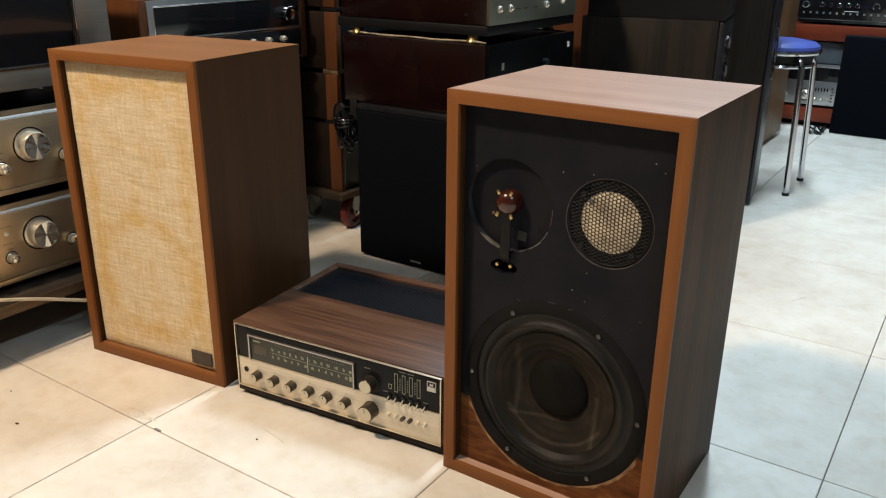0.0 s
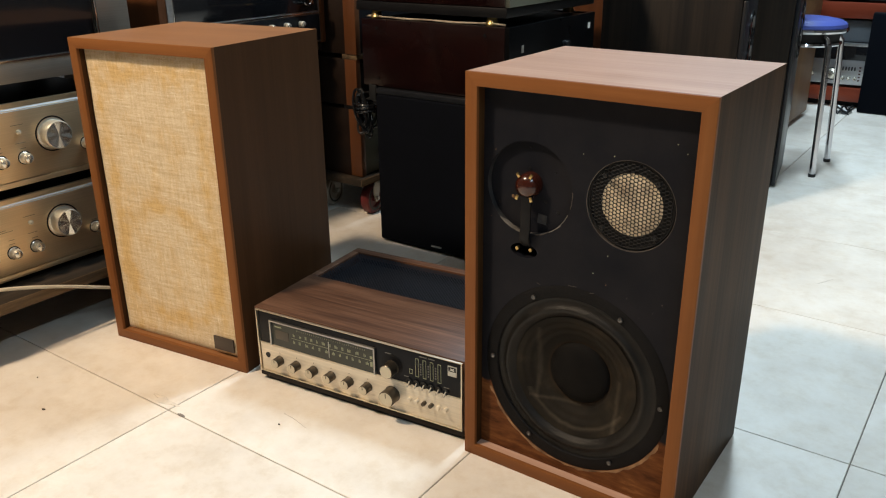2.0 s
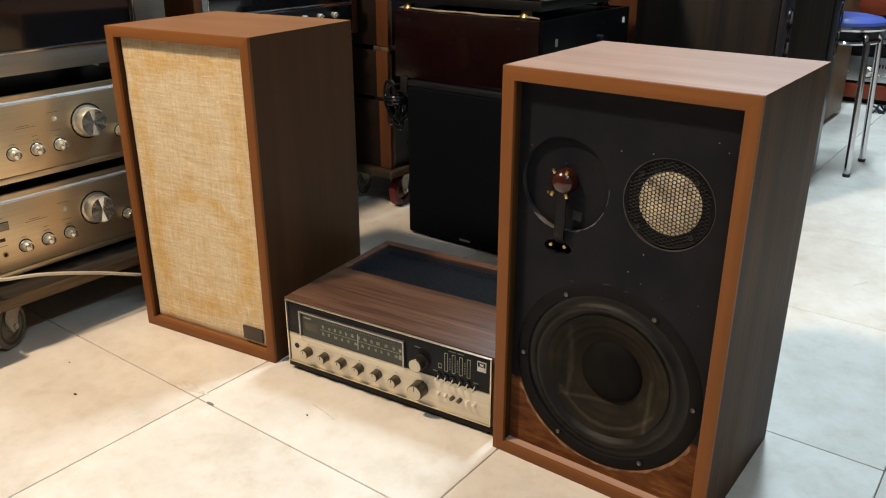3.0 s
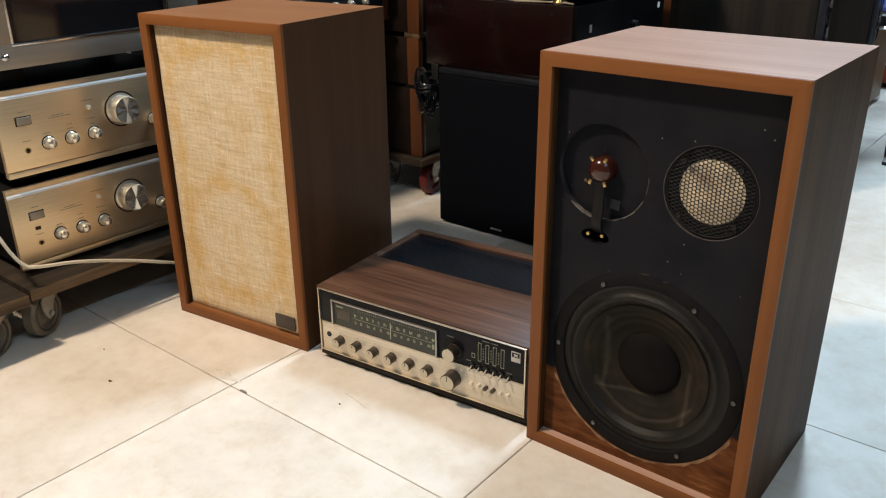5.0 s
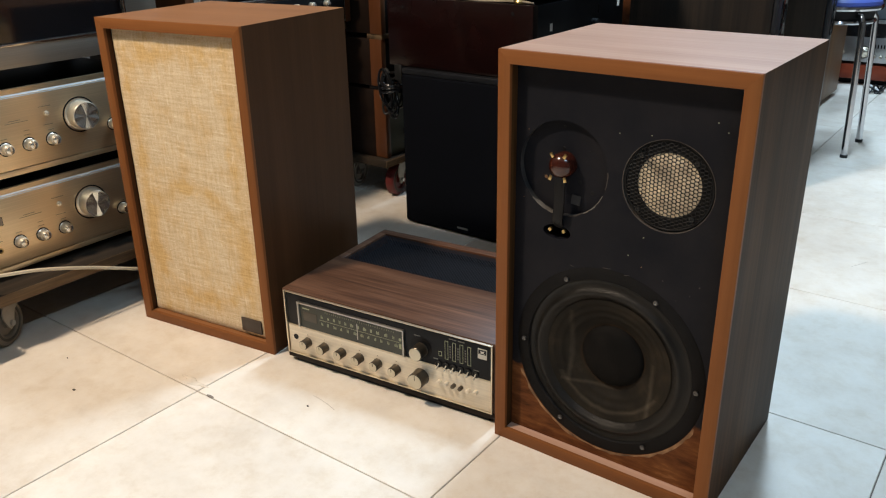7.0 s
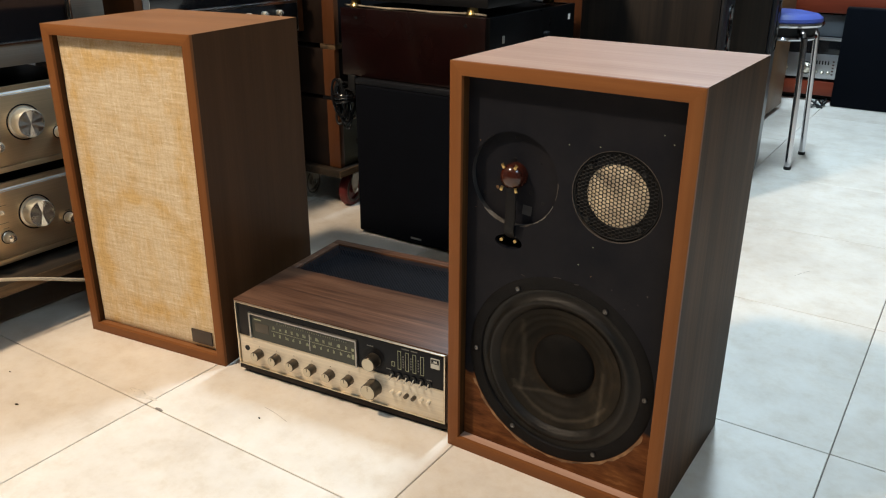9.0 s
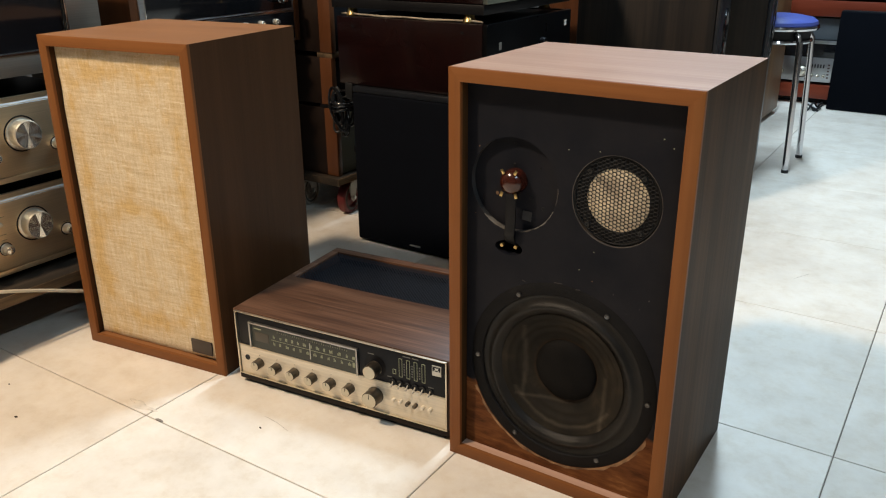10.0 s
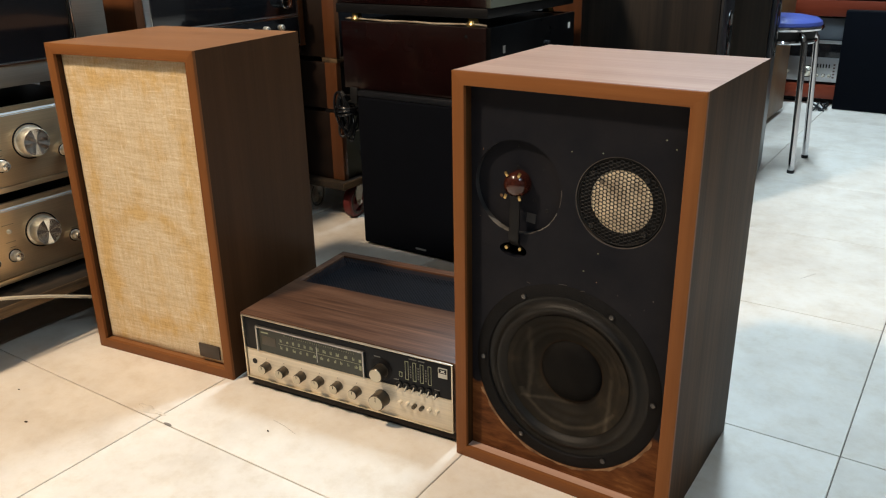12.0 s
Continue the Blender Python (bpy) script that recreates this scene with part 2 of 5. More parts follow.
# Right loudspeaker's veneer: sides coloured darker for shade, top paler for overhead glare.
M["shaded_grey_walnut_v"] = wood("shaded_walnut_upright", (0.029, 0.0132, 0.0047), (0.082, 0.041, 0.0162), axis="z", rough=0.5, streak=0.6, lo=0.38, hi=0.62, spec=0.06)
M["glare_walnut_h"] = wood("glare_walnut_top", (0.42, 0.24, 0.165), (0.54, 0.345, 0.25), axis="x", rough=0.40, coat=0.4, spec=0.6, streak=0.8, lo=0.36, hi=0.62)
M["rosewood"] = wood("receiver_walnut", (0.066, 0.029, 0.015), (0.165, 0.080, 0.044), axis="x", rough=0.40, fine=1.4, deep=(0.026, 0.014, 0.009), spec=0.35, lo=0.33, hi=0.66, streak=0.85)
M["linen"] = linen()
M["baffle"] = baffle_paint()
M["cone"] = cone_paper()
M["tile"] = tile_face()
M["grout"] = plain("grout", (0.21, 0.18, 0.15), 0.9)
M["black"] = plain("black_paint", (0.0050, 0.0050, 0.0058), 0.5, spec=0.2)
M["black_gloss"] = plain("black_gloss", (0.008, 0.008, 0.009), 0.14, coat=0.4)
M["satin_black"] = plain("satin_black", (0.012, 0.013, 0.016), 0.35, spec=0.35)
M["black_cloth"] = plain("black_grille_cloth", (0.0030, 0.0036, 0.0058), 0.95, bumpy=0.4, scale=60, spec=0.08)
M["rubber"] = plain("black_rubber", (0.009, 0.009, 0.009), 0.5, spec=0.4)
M["surround"] = plain("foam_surround", (0.0058, 0.0050, 0.0040), 0.38, var=0.9, bumpy=0.6, spec=0.30, scale=60)
M["gasket"] = plain("worn_gasket", (0.0042, 0.0040, 0.0044), 0.6, var=0.6, scale=90, bumpy=0.8, spec=0.16)
M["felt"] = plain("dust_cap_felt", (0.0040, 0.0034, 0.0030), 0.7, var=0.7, scale=90, bumpy=0.4, spec=0.12)
M["chrome"] = plain("chrome", (0.58, 0.58, 0.60), 0.09, 1.0, var=0.03)
M["steel"] = plain("dull_steel", (0.45, 0.44, 0.42), 0.38, 1.0, var=0.2)
M["champagne"] = brushed("champagne_metal", (0.82, 0.625, 0.38), 0.35, metal=0.82)
M["champagne_dull"] = brushed("champagne_deck", (0.36, 0.315, 0.26), 0.42, metal=0.75)
M["knob_side"] = brushed("knob_metal", (0.80, 0.72, 0.58), 0.28, metal=0.6)
M["knob_face"] = plain("knob_face", (0.80, 0.74, 0.62), 0.22, 0.85, var=0.05)
M["amp_print"] = plain("amp_print", (0.26, 0.20, 0.13), 0.6)
M["bright_edge"] = plain("bright_bevel", (0.85, 0.85, 0.83), 0.2, 1.0, var=0.02)
M["glint_line"] = plain("chamfer_glint", (0.88, 0.88, 0.86), 0.25, 0.3, var=0.02)
M["gold_panel"] = brushed("pale_gold_panel", (0.80, 0.71, 0.56), 0.5, metal=0.35)
M["gold"] = plain("gold_trim", (0.70, 0.62, 0.48), 0.32, 0.9)
M["bronze"] = plain("bronze_knob", (0.085, 0.070, 0.052), 0.32, 0.7, var=0.15)
M["cap_gold"] = plain("knob_cap", (0.56, 0.50, 0.38), 0.35, 0.8)
M["brass"] = plain("brass", (0.50, 0.36, 0.15), 0.3, 0.95, var=0.4, scale=120)
M["panel_black"] = plain("black_glass_panel", (0.0055, 0.0062, 0.0085), 0.4, spec=0.2)
M["dial"] = plain("dial_scale", (0.024, 0.026, 0.018), 0.35, var=0.3, scale=20)
M["print"] = plain("pale_print", (0.29, 0.31, 0.20), 0.6)
M["cream_tip"] = plain("cream_plastic", (0.42, 0.38, 0.30), 0.5)
M["badge_silver"] = plain("satin_silver", (0.52, 0.51, 0.46), 0.4, 0.4)
M["front_black"] = plain("black_anodised_front", (0.0022, 0.0023, 0.0027), 0.3, spec=0.14)
# Much darker and slightly greener than silver_panel.
M["silver_dim"] = brushed("dark_silver_panel", (0.16, 0.17, 0.14), 0.45, metal=0.7)
M["white"] = plain("white_plastic", (0.75, 0.73, 0.68), 0.5)
M["red"] = plain("dark_red", (0.05, 0.006, 0.005), 0.4)
M["red_wheel"] = plain("red_wheel", (0.10, 0.008, 0.007), 0.5)
M["burgundy"] = wood("burgundy_lacquer", (0.006, 0.0016, 0.0014), (0.012, 0.0028, 0.0025), axis="x", rough=0.25, coat=0.25)
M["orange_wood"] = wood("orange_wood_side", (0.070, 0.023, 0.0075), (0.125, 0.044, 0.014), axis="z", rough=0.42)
M["dark_walnut"] = wood("dark_walnut_upright", (0.004, 0.003, 0.0024), (0.026, 0.017, 0.0105), axis="z", rough=0.55, fine=0.6, streak=0.5, spec=0.2, lo=0.38, hi=0.64)
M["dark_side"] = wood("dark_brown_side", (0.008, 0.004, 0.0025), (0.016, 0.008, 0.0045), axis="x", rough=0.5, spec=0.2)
M["oak"] = wood("light_wood_upright", (0.13, 0.066, 0.028), (0.21, 0.115, 0.052), axis="z", rough=0.45)
M["red_shelf"] = wood("red_brown_shelf", (0.15, 0.024, 0.010), (0.25, 0.046, 0.019), axis="x", rough=0.35)
M["ply"] = wood("old_plywood", (0.012, 0.009, 0.006), (0.040, 0.028, 0.018), axis="y", rough=0.8, spec=0.2, lo=0.38, hi=0.62)
M["ply_edge"] = wood("plywood_edge", (0.045, 0.028, 0.013), (0.16, 0.10, 0.05), axis="y", rough=0.8, fine=2, lo=0.38, hi=0.62)
M["wheel"] = plain("grey_wheel", (0.15, 0.125, 0.09), 0.6, var=0.35, scale=60)
M["wheel_dark"] = plain("dark_wheel_ring", (0.045, 0.040, 0.028), 0.6, var=0.4, scale=60)
M["galvanised"] = plain("galvanised_fork", (0.34, 0.31, 0.26), 0.5, 0.5, var=0.3, scale=50)
M["cream_cable"] = plain("cream_cable", (0.62, 0.55, 0.42), 0.5)
M["blue_vinyl"] = plain("blue_vinyl", (0.075, 0.105, 0.38), 0.35, var=0.08)
M["silver"] = brushed("silver_panel", (0.70, 0.71, 0.72), 0.35)
M["mesh_black"] = plain("black_mesh_enamel", (0.010, 0.0095, 0.0095), 0.3, spec=0.35)
M["dome"] = plain("pale_backing_cloth", (0.74, 0.59, 0.42), 0.85, var=0.45, scale=130, bumpy=0.3)
M["amber"] = plain("amber_varnish", (0.040, 0.008, 0.004), 0.2, coat=0.35)
M["wall"] = plain("wall_paint", (0.10, 0.095, 0.09), 0.8, scale=8)
M["ceiling"] = plain("ceiling_paint", (0.35, 0.35, 0.34), 0.8, scale=8)
M["bare_edge"] = plain("raw_board_edge", (0.22, 0.12, 0.055), 0.8, var=0.7, scale=150)
M["bare_dark"] = plain("raw_board_dark", (0.060, 0.050, 0.042), 0.8, var=0.6, scale=120)
M["faded_label"] = plain("faded_label", (0.026, 0.026, 0.028), 0.6, var=0.5, scale=120)
M["bare_wall"] = plain("cut_fibreboard", (0.020, 0.019, 0.019), 0.85, var=0.7, scale=110, bumpy=0.4)
M["bare_lit"] = plain("lit_torn_fibre", (0.13, 0.12, 0.105), 0.8, var=0.4, scale=150)
M["badge"] = plain("dark_badge", (0.045, 0.032, 0.024), 0.4)
M["dirt"] = plain("dirt_speck", (0.05, 0.035, 0.02), 0.9)
M["packing"] = plain("packing_paper", (0.36, 0.31, 0.23), 0.8, var=0.4, scale=120)
M["hair"] = plain("pale_hair", (0.30, 0.24, 0.18), 0.7)
M["putty"] = plain("clear_putty", (0.64, 0.57, 0.48), 0.2, var=0.25, scale=80)


def glow(name, colour, strength):
    m, nt, b = nodes_of(name)
    b.inputs["Emission Color"].default_value = (*colour, 1)
    b.inputs["Emission Strength"].default_value = strength
    return m


M["tube"] = glow("lit_diffuser", COOL, 6.0)
M["bulb"] = glow("lit_bulb", WARM, 8.0)


# ---- mesh helpers ----
def box(bm, x0, x1, y0, y1, z0, z1, bevel=0.001, seg=2):
    m = Matrix.Translation(((x0 + x1) / 2, (y0 + y1) / 2, (z0 + z1) / 2)) @ Matrix.Diagonal((x1 - x0, y1 - y0, z1 - z0, 1))
    vs = bmesh.ops.create_cube(bm, size=1, matrix=m)["verts"]
    if bevel:
        es = list({e for v in vs for e in v.link_edges})
        bmesh.ops.bevel(bm, geom=es, offset=bevel, segments=seg, profile=0.5, affect="EDGES")
    return bm


def boxed(*a, **k):
    return box(bmesh.new(), *a, **k)


def prism(bm, outline, y0, y1):
    """A plate in the x-z plane with thickness along y."""
    a = [bm.verts.new((x, y0, z)) for x, z in outline]
    b = [bm.verts.new((x, y1, z)) for x, z in outline]
    n = len(a)
    bm.faces.new(a), bm.faces.new(b[::-1])
    for i in range(n):
        bm.faces.new((a[i], b[i], b[(i + 1) % n], a[(i + 1) % n]))
    bmesh.ops.recalc_face_normals(bm, faces=bm.faces)
    return bm


def lathe(bm, profile, m=None, seg=32, close=False):
    """Profile of (radius, height) turned round z; a radius of 0 closes to a tip."""
    m = m or Matrix()
    rings = []
    for r, h in profile:
        if r < 1e-6:
            rings.append([bm.verts.new(m @ Vector((0, 0, h)))])
        else:
            rings.append([bm.verts.new(m @ Vector((r * math.cos(2 * math.pi * i / seg), r * math.sin(2 * math.pi * i / seg), h))) for i in range(seg)])
    pairs = list(zip(rings, rings[1:])) + ([(rings[-1], rings[0])] if close else [])
    for p, q in pairs:
        for i in range(seg):
            j = (i + 1) % seg
            if len(p) == 1 and len(q) > 1:
                bm.faces.new((p[0], q[i], q[j]))
            elif len(q) == 1 and len(p) > 1:
                bm.faces.new((p[i], p[j], q[0]))
            elif len(p) > 1:
                bm.faces.new((p[i], p[j], q[j], q[i]))
    bmesh.ops.recalc_face_normals(bm, faces=bm.faces)
    return bm


def turned(profile, m=None, seg=32, close=False):
    return lathe(bmesh.new(), profile, m, seg, close)


def out(x, y, z):
    """Lathe frame whose axis points out of a front (towards -y)."""
    return Matrix.Translation((x, y, z)) @ Matrix.Rotation(radians(90), 4, "X")


def spline(pts, n=8):
    pts = [Vector(p) for p in pts]
    full = [2 * pts[0] - pts[1]] + pts + [2 * pts[-1] - pts[-2]]
    res = []
    for i in range(1, len(full) - 2):
        a, b, c, d = full[i - 1:i + 3]
        for k in range(n):
            t = k / n
            res.append(0.5 * (2 * b + (c - a) * t + (2 * a - 5 * b + 4 * c - d) * t * t + (3 * b - a - 3 * c + d) * t ** 3))
    return res + [pts[-1]]


def tube(bm, pts, r, seg=8, n=8):
    path = spline(pts, n)
    side, prev = None, None
    for i, p in enumerate(path):
        way = (path[min(i + 1, len(path) - 1)] - path[max(i - 1, 0)]).normalized()
        if side is None:
            side = way.orthogonal().normalized()
        side = (side - way * side.dot(way)).normalized()
        up = way.cross(side)
        ring = [bm.verts.new(p + r * (math.cos(2 * math.pi * k / seg) * side + math.sin(2 * math.pi * k / seg) * up)) for k in range(seg)]
        if prev:
            for k in range(seg):
                bm.faces.new((prev[k], prev[(k + 1) % seg], ring[(k + 1) % seg], ring[k]))
        else:
            bm.faces.new(ring[::-1])
        prev = ring
    bm.faces.new(prev)
    return bm


def part(name, bm, material, parent=None, label="", at=None, sharp=35):
    me = bpy.data.meshes.new(name)
    for f in bm.faces:
        f.smooth = True
    bm.to_mesh(me)
    bm.free()
    me.set_sharp_from_angle(angle=radians(sharp))
    me.materials.append(material)
    ob = new(name, me)
    ob.parent = parent
    if at is not None:
        ob.matrix_local = at
    if label:
        ob["label"] = label
    return ob


def again(ob, at):
    """The same part once more at another place under the same thing."""
    o = ob.copy()
    scene.collection.objects.link(o)
    o.matrix_local = at
    return o


def thing(name, m, label, category, group=""):
    ob = new(name)
    ob.empty_display_size = 0.05
    ob.matrix_world = m
    return tagged(ob, label, category, group)


# ---- room ----
X0, X1, Y0, Y1, TOP = -1.75, 3.2, -3.2, 3.75, 2.8
floor = tagged(part("floor", boxed(X0 - 0.1, X1 + 0.1, Y0 - 0.1, Y1 + 0.1, -0.12, -0.004, bevel=0), M["grout"]), "polished cream stone-look floor tiles with thin dark joints", "floor", kind="structure")
for nm, b in (("wall_north", (X0 - 0.1, X1 + 0.1, Y1, Y1 + 0.1)), ("wall_south", (X0 - 0.1, X1 + 0.1, Y0 - 0.1, Y0)), ("wall_west", (X0 - 0.1, X0, Y0, Y1)), ("wall_east", (X1, X1 + 0.1, Y0, Y1))):
    tagged(part(nm, boxed(*b, -0.004, TOP, bevel=0), M["wall"]), "plain painted shop wall behind the shelves", "wall", kind="structure")
tagged(part("ceiling", boxed(X0 - 0.1, X1 + 0.1, Y0 - 0.1, Y1 + 0.1, TOP, TOP + 0.1, bevel=0), M["ceiling"]), "plain white ceiling", "ceiling", kind="structure")


def ceiling_light(x, y, sx, sy):
    t = thing("ceiling_light", pose(x, y, TOP), "white tubular ceiling light fitting, lit", "ceiling light")
    part("housing", boxed(-sx / 2, sx / 2, -sy / 2, sy / 2, -0.05, 0, bevel=0.004), M["white"], t)
    part("diffuser", boxed(-sx / 2 + 0.02, sx / 2 - 0.02, -sy / 2 + 0.02, sy / 2 - 0.02, -0.07, -0.052, bevel=0.004), M["tube"], t)


ceiling_light(0.0, 1.5, 0.26, 0.95)
ceiling_light(-0.4, 2.9, 0.26, 0.95)
ceiling_light(1.7, -1.2, 0.26, 1.25)
t = thing("ceiling_spotlight", pose(KEY[0], KEY[1], TOP), "round warm-white ceiling spotlight, lit", "ceiling light")
part("can", turned([(0, 0), (0.13, 0), (0.13, -0.1), (0.12, -0.1), (0.12, -0.05), (0, -0.05)]), M["white"], t)
part("lens", turned([(0, -0.06), (0.115, -0.06), (0.115, -0.07), (0, -0.07)]), M["bulb"], t)


# ---- loudspeakers ----
def mitred_cabinet(t, w, d, h, th, y_in, side, top, trim_v, trim_h):
    """Four mitred panels with solid edge strips in front and a back panel."""
    e = 0.006
    outlines = {
        "top_panel": [(0, h), (w, h), (w - th, h - th), (th, h - th)],
        "bottom_panel": [(0, 0), (th, th), (w - th, th), (w, 0)],
        "side_panel": [(0, 0), (0, h), (th, h - th), (th, th)],
        "side_panel_": [(w, 0), (w - th, th), (w - th, h - th), (w, h)],
    }
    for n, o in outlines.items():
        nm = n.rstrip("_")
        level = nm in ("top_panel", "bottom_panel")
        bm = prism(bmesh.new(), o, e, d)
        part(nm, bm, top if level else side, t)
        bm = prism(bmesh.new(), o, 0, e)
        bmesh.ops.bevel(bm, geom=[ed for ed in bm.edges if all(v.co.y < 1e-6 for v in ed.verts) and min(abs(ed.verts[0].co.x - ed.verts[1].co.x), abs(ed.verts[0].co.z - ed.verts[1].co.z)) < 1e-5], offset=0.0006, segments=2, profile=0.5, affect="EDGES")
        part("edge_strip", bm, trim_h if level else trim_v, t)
    part("back_panel", boxed(th, w - th, d - 0.02, d - 0.004, th, h - th, bevel=0), M["dark_walnut"], t)


LW, LD, LH, TH = 0.3457, 0.292, 0.611, 0.019
spk = thing("loudspeaker", pose(-0.8238, -0.075, 0, 0, 0, 7.4), "walnut bookshelf loudspeaker with aged beige linen grille, standing on floor", "loudspeaker", "pair of loudspeakers")
mitred_cabinet(spk, LW, LD, LH, TH, 0.012, M["shaded_walnut_v"], M["walnut_h"], M["trim_v"], M["trim_h"])
bm = bmesh.new()
nx, nz = 40, 60
gx0, gx1, gz0, gz1 = TH + 0.001, LW - TH - 0.001, TH + 0.001, LH - TH - 0.001
grid = [[bm.verts.new((gx0 + (gx1 - gx0) * i / nx, 0.0125 + 0.0012 * noise.noise(Vector((i * 0.22, j * 0.2, 3))) + (0.004 if i in (0, nx) or j in (0, nz) else 0), gz0 + (gz1 - gz0) * j / nz)) for i in range(nx + 1)] for j in range(nz + 1)]
for j in range(nz):
    for i in range(nx):
        bm.faces.new((grid[j][i], grid[j][i + 1], grid[j + 1][i + 1], grid[j + 1][i]))
part("grille_cloth", bm, M["linen"], spk, "coarse beige linen stained yellow")
part("grille_board", boxed(TH, LW - TH, 0.018, 0.03, TH, LH - TH, bevel=0), M["black"], spk)
part("badge", boxed(0.262, 0.311, 0.0085, 0.0118, 0.030, 0.058, bevel=0.0006), M["badge"], spk, "small dark brown metal badge")

RW, RD, RH = 0.3445, 0.292, 0.611
spk = thing("loudspeaker", pose(0, 0, 0), "walnut bookshelf loudspeaker with grille removed and bare drivers, midrange missing", "loudspeaker", "pair of loudspeakers")
mitred_cabinet(spk, RW, RD, RH, TH, 0.02, M["shaded_grey_walnut_v"], M["glare_walnut_h"], M["trim_v"], M["trim_h"])
WX, WZ, TX, TZ, MX, MZ = 0.1737, 0.180, 0.2408, 0.4575, 0.0925, 0.4555
BY = 0.020


def ring_holes(bm, y, holes, x0, x1, z0, z1):
    """A flat plate with round holes, filled between outlines."""
    edges = []

    def loop(pts):
        vs = [bm.verts.new((x, y, z)) for x, z in pts]
        for i in range(len(vs)):
            edges.append(bm.edges.new((vs[i], vs[(i + 1) % len(vs)])))

    loop([(x0, z0), (x1, z0), (x1, z1), (x0, z1)])
    for cx, cz, r, flat in holes:
        loop([(cx + r * math.cos(2 * math.pi * k / 64), cz + r * flat * math.sin(2 * math.pi * k / 64)) for k in range(64)])
    bmesh.ops.triangle_fill(bm, use_beauty=True, use_dissolve=False, edges=edges)
    for f in bm.faces:
        f.normal_update()
        if f.normal.y > 0:
            f.normal_flip()


bm = bmesh.new()
HOLES = [(WX, WZ, 0.1455, 1.0), (TX, TZ - 0.001, 0.0603, 1.0), (MX, MZ, 0.0665, 1.0), (0.0872, 0.3625, 0.0215, 0.5)]
ring_holes(bm, BY, HOLES, TH, RW - TH, TH, RH - TH)
for cx, cz, r, flat in HOLES:
    if cx == MX:
        continue
    depth = 0.05 if r < 0.03 else 0.008
    lathe(bm, [(r, 0), (r, -depth)], out(cx, BY, cz) @ Matrix.Diagonal((1, flat, 1, 1)), 64)
for f in bm.faces:
    f.normal_update()
part("baffle", bm, M["baffle"], spk, "black painted baffle worn to bare wood at the bottom")
arc = [math.radians(a) for a in range(202, 340, 3)]
bm = bmesh.new()
prev = None
rnd = random.Random(2)
for a in arc:
    r1 = 0.1488 + rnd.uniform(-0.0016, 0.0022)
    ring = [bm.verts.new((WX + r * math.cos(a), y, WZ + r * math.sin(a))) for r, y in ((0.1455, BY + 0.003), (0.1460, BY - 0.0006), (r1, BY - 0.0006), (r1, BY + 0.001))]
    if prev:
        for k in range(3):
            bm.faces.new((prev[k], prev[k + 1], ring[k + 1], ring[k]))
    prev = ring
bmesh.ops.recalc_face_normals(bm, faces=bm.faces)
part("cut_edge", bm, M["bare_edge"], spk, "pale raw edge of the woofer cut-out")
part("cut_edge", turned([(0.0612, 0.0004), (0.0603, 0.0003), (0.0601, -0.0078), (0.056, -0.0079)], out(TX, BY, TZ - 0.001), 64), M["bare_dark"], spk, "raw edge of the tweeter cut-out")
part("baffle_core", boxed(TH, RW - TH, 0.075, 0.09, TH, RH - TH, bevel=0), M["black"], spk)

# woofer
woof = part("woofer", turned([(0.1453, -0.006), (0.1453, -0.0004), (0.1438, 0.0006), (0.1275, 0.0006), (0.1260, -0.001), (0.1255, -0.008)], out(WX, BY, WZ), 96), M["gasket"], spk, "ten inch woofer with dark paper cone")
part("surround", turned([(0.1270, -0.0030), (0.1245, -0.0040), (0.1200, -0.0036), (0.1155, -0.0022), (0.1125, -0.0002), (0.1100, 0.0019), (0.1080, 0.0024), (0.1058, 0.0018), (0.1030, -0.0004), (0.0990, -0.0040), (0.0955, -0.0068), (0.0930, -0.0085)], out(WX, BY, WZ), 96), M["surround"], woof)
part("cone", turned([(0.0960, -0.0048), (0.0935, -0.0058), (0.090, -0.0069), (0.0865, -0.0080), (0.0855, -0.0090), (0.080, -0.0108), (0.0750, -0.0126), (0.0740, -0.0137), (0.068, -0.0159), (0.0640, -0.0173), (0.0630, -0.0183), (0.054, -0.0222), (0.046, -0.0258)], out(WX, BY, WZ), 96), M["cone"], woof)
part("dust_cap", turned([(0.0485, -0.0252), (0.0475, -0.0228), (0.0445, -0.0196), (0.038, -0.0160), (0.028, -0.0130), (0.015, -0.0112), (0, -0.0106)], out(WX, BY, WZ), 64), M["felt"], woof)
screw = part("screw", turned([(0, 0.0016), (0.0014, 0.0016), (0.0020, 0.0026), (0.0032, 0.0024), (0.0038, 0.0010), (0.0038, 0.0)], out(0, 0, 0), 12), plain("dull_screw", (0.14, 0.135, 0.13), 0.42, 1.0, var=0.4), woof, at=Matrix.Translation((WX + 0.1334, BY - 0.0012, WZ)))
for k in range(1, 6):
    again(screw, Matrix.Translation((WX + 0.1334 * math.cos(k * math.pi / 3), BY - 0.0012, WZ + 0.1334 * math.sin(k * math.pi / 3))))

# tweeter
tw = part("tweeter", turned([(0.0596, -0.008), (0.0596, -0.003), (0.0588, -0.0012), (0.0575, -0.0010), (0.0565, -0.0016), (0.0563, -0.004)], out(TX, BY, TZ), 64), M["black"], spk, "round tweeter behind black expanded-metal mesh")
part("flange", turned([(0.0570, -0.0040), (0.0432, -0.0040), (0.0424, -0.0046), (0.0422, -0.010)], out(TX, BY, TZ), 64), M["black"], tw)
part("backing", turned([(0.0426, -0.0056), (0.034, -0.0042), (0.02, -0.0032), (0, -0.0028)], out(TX, BY, TZ), 48), M["dome"], tw, "pale cloth disc behind the mesh")


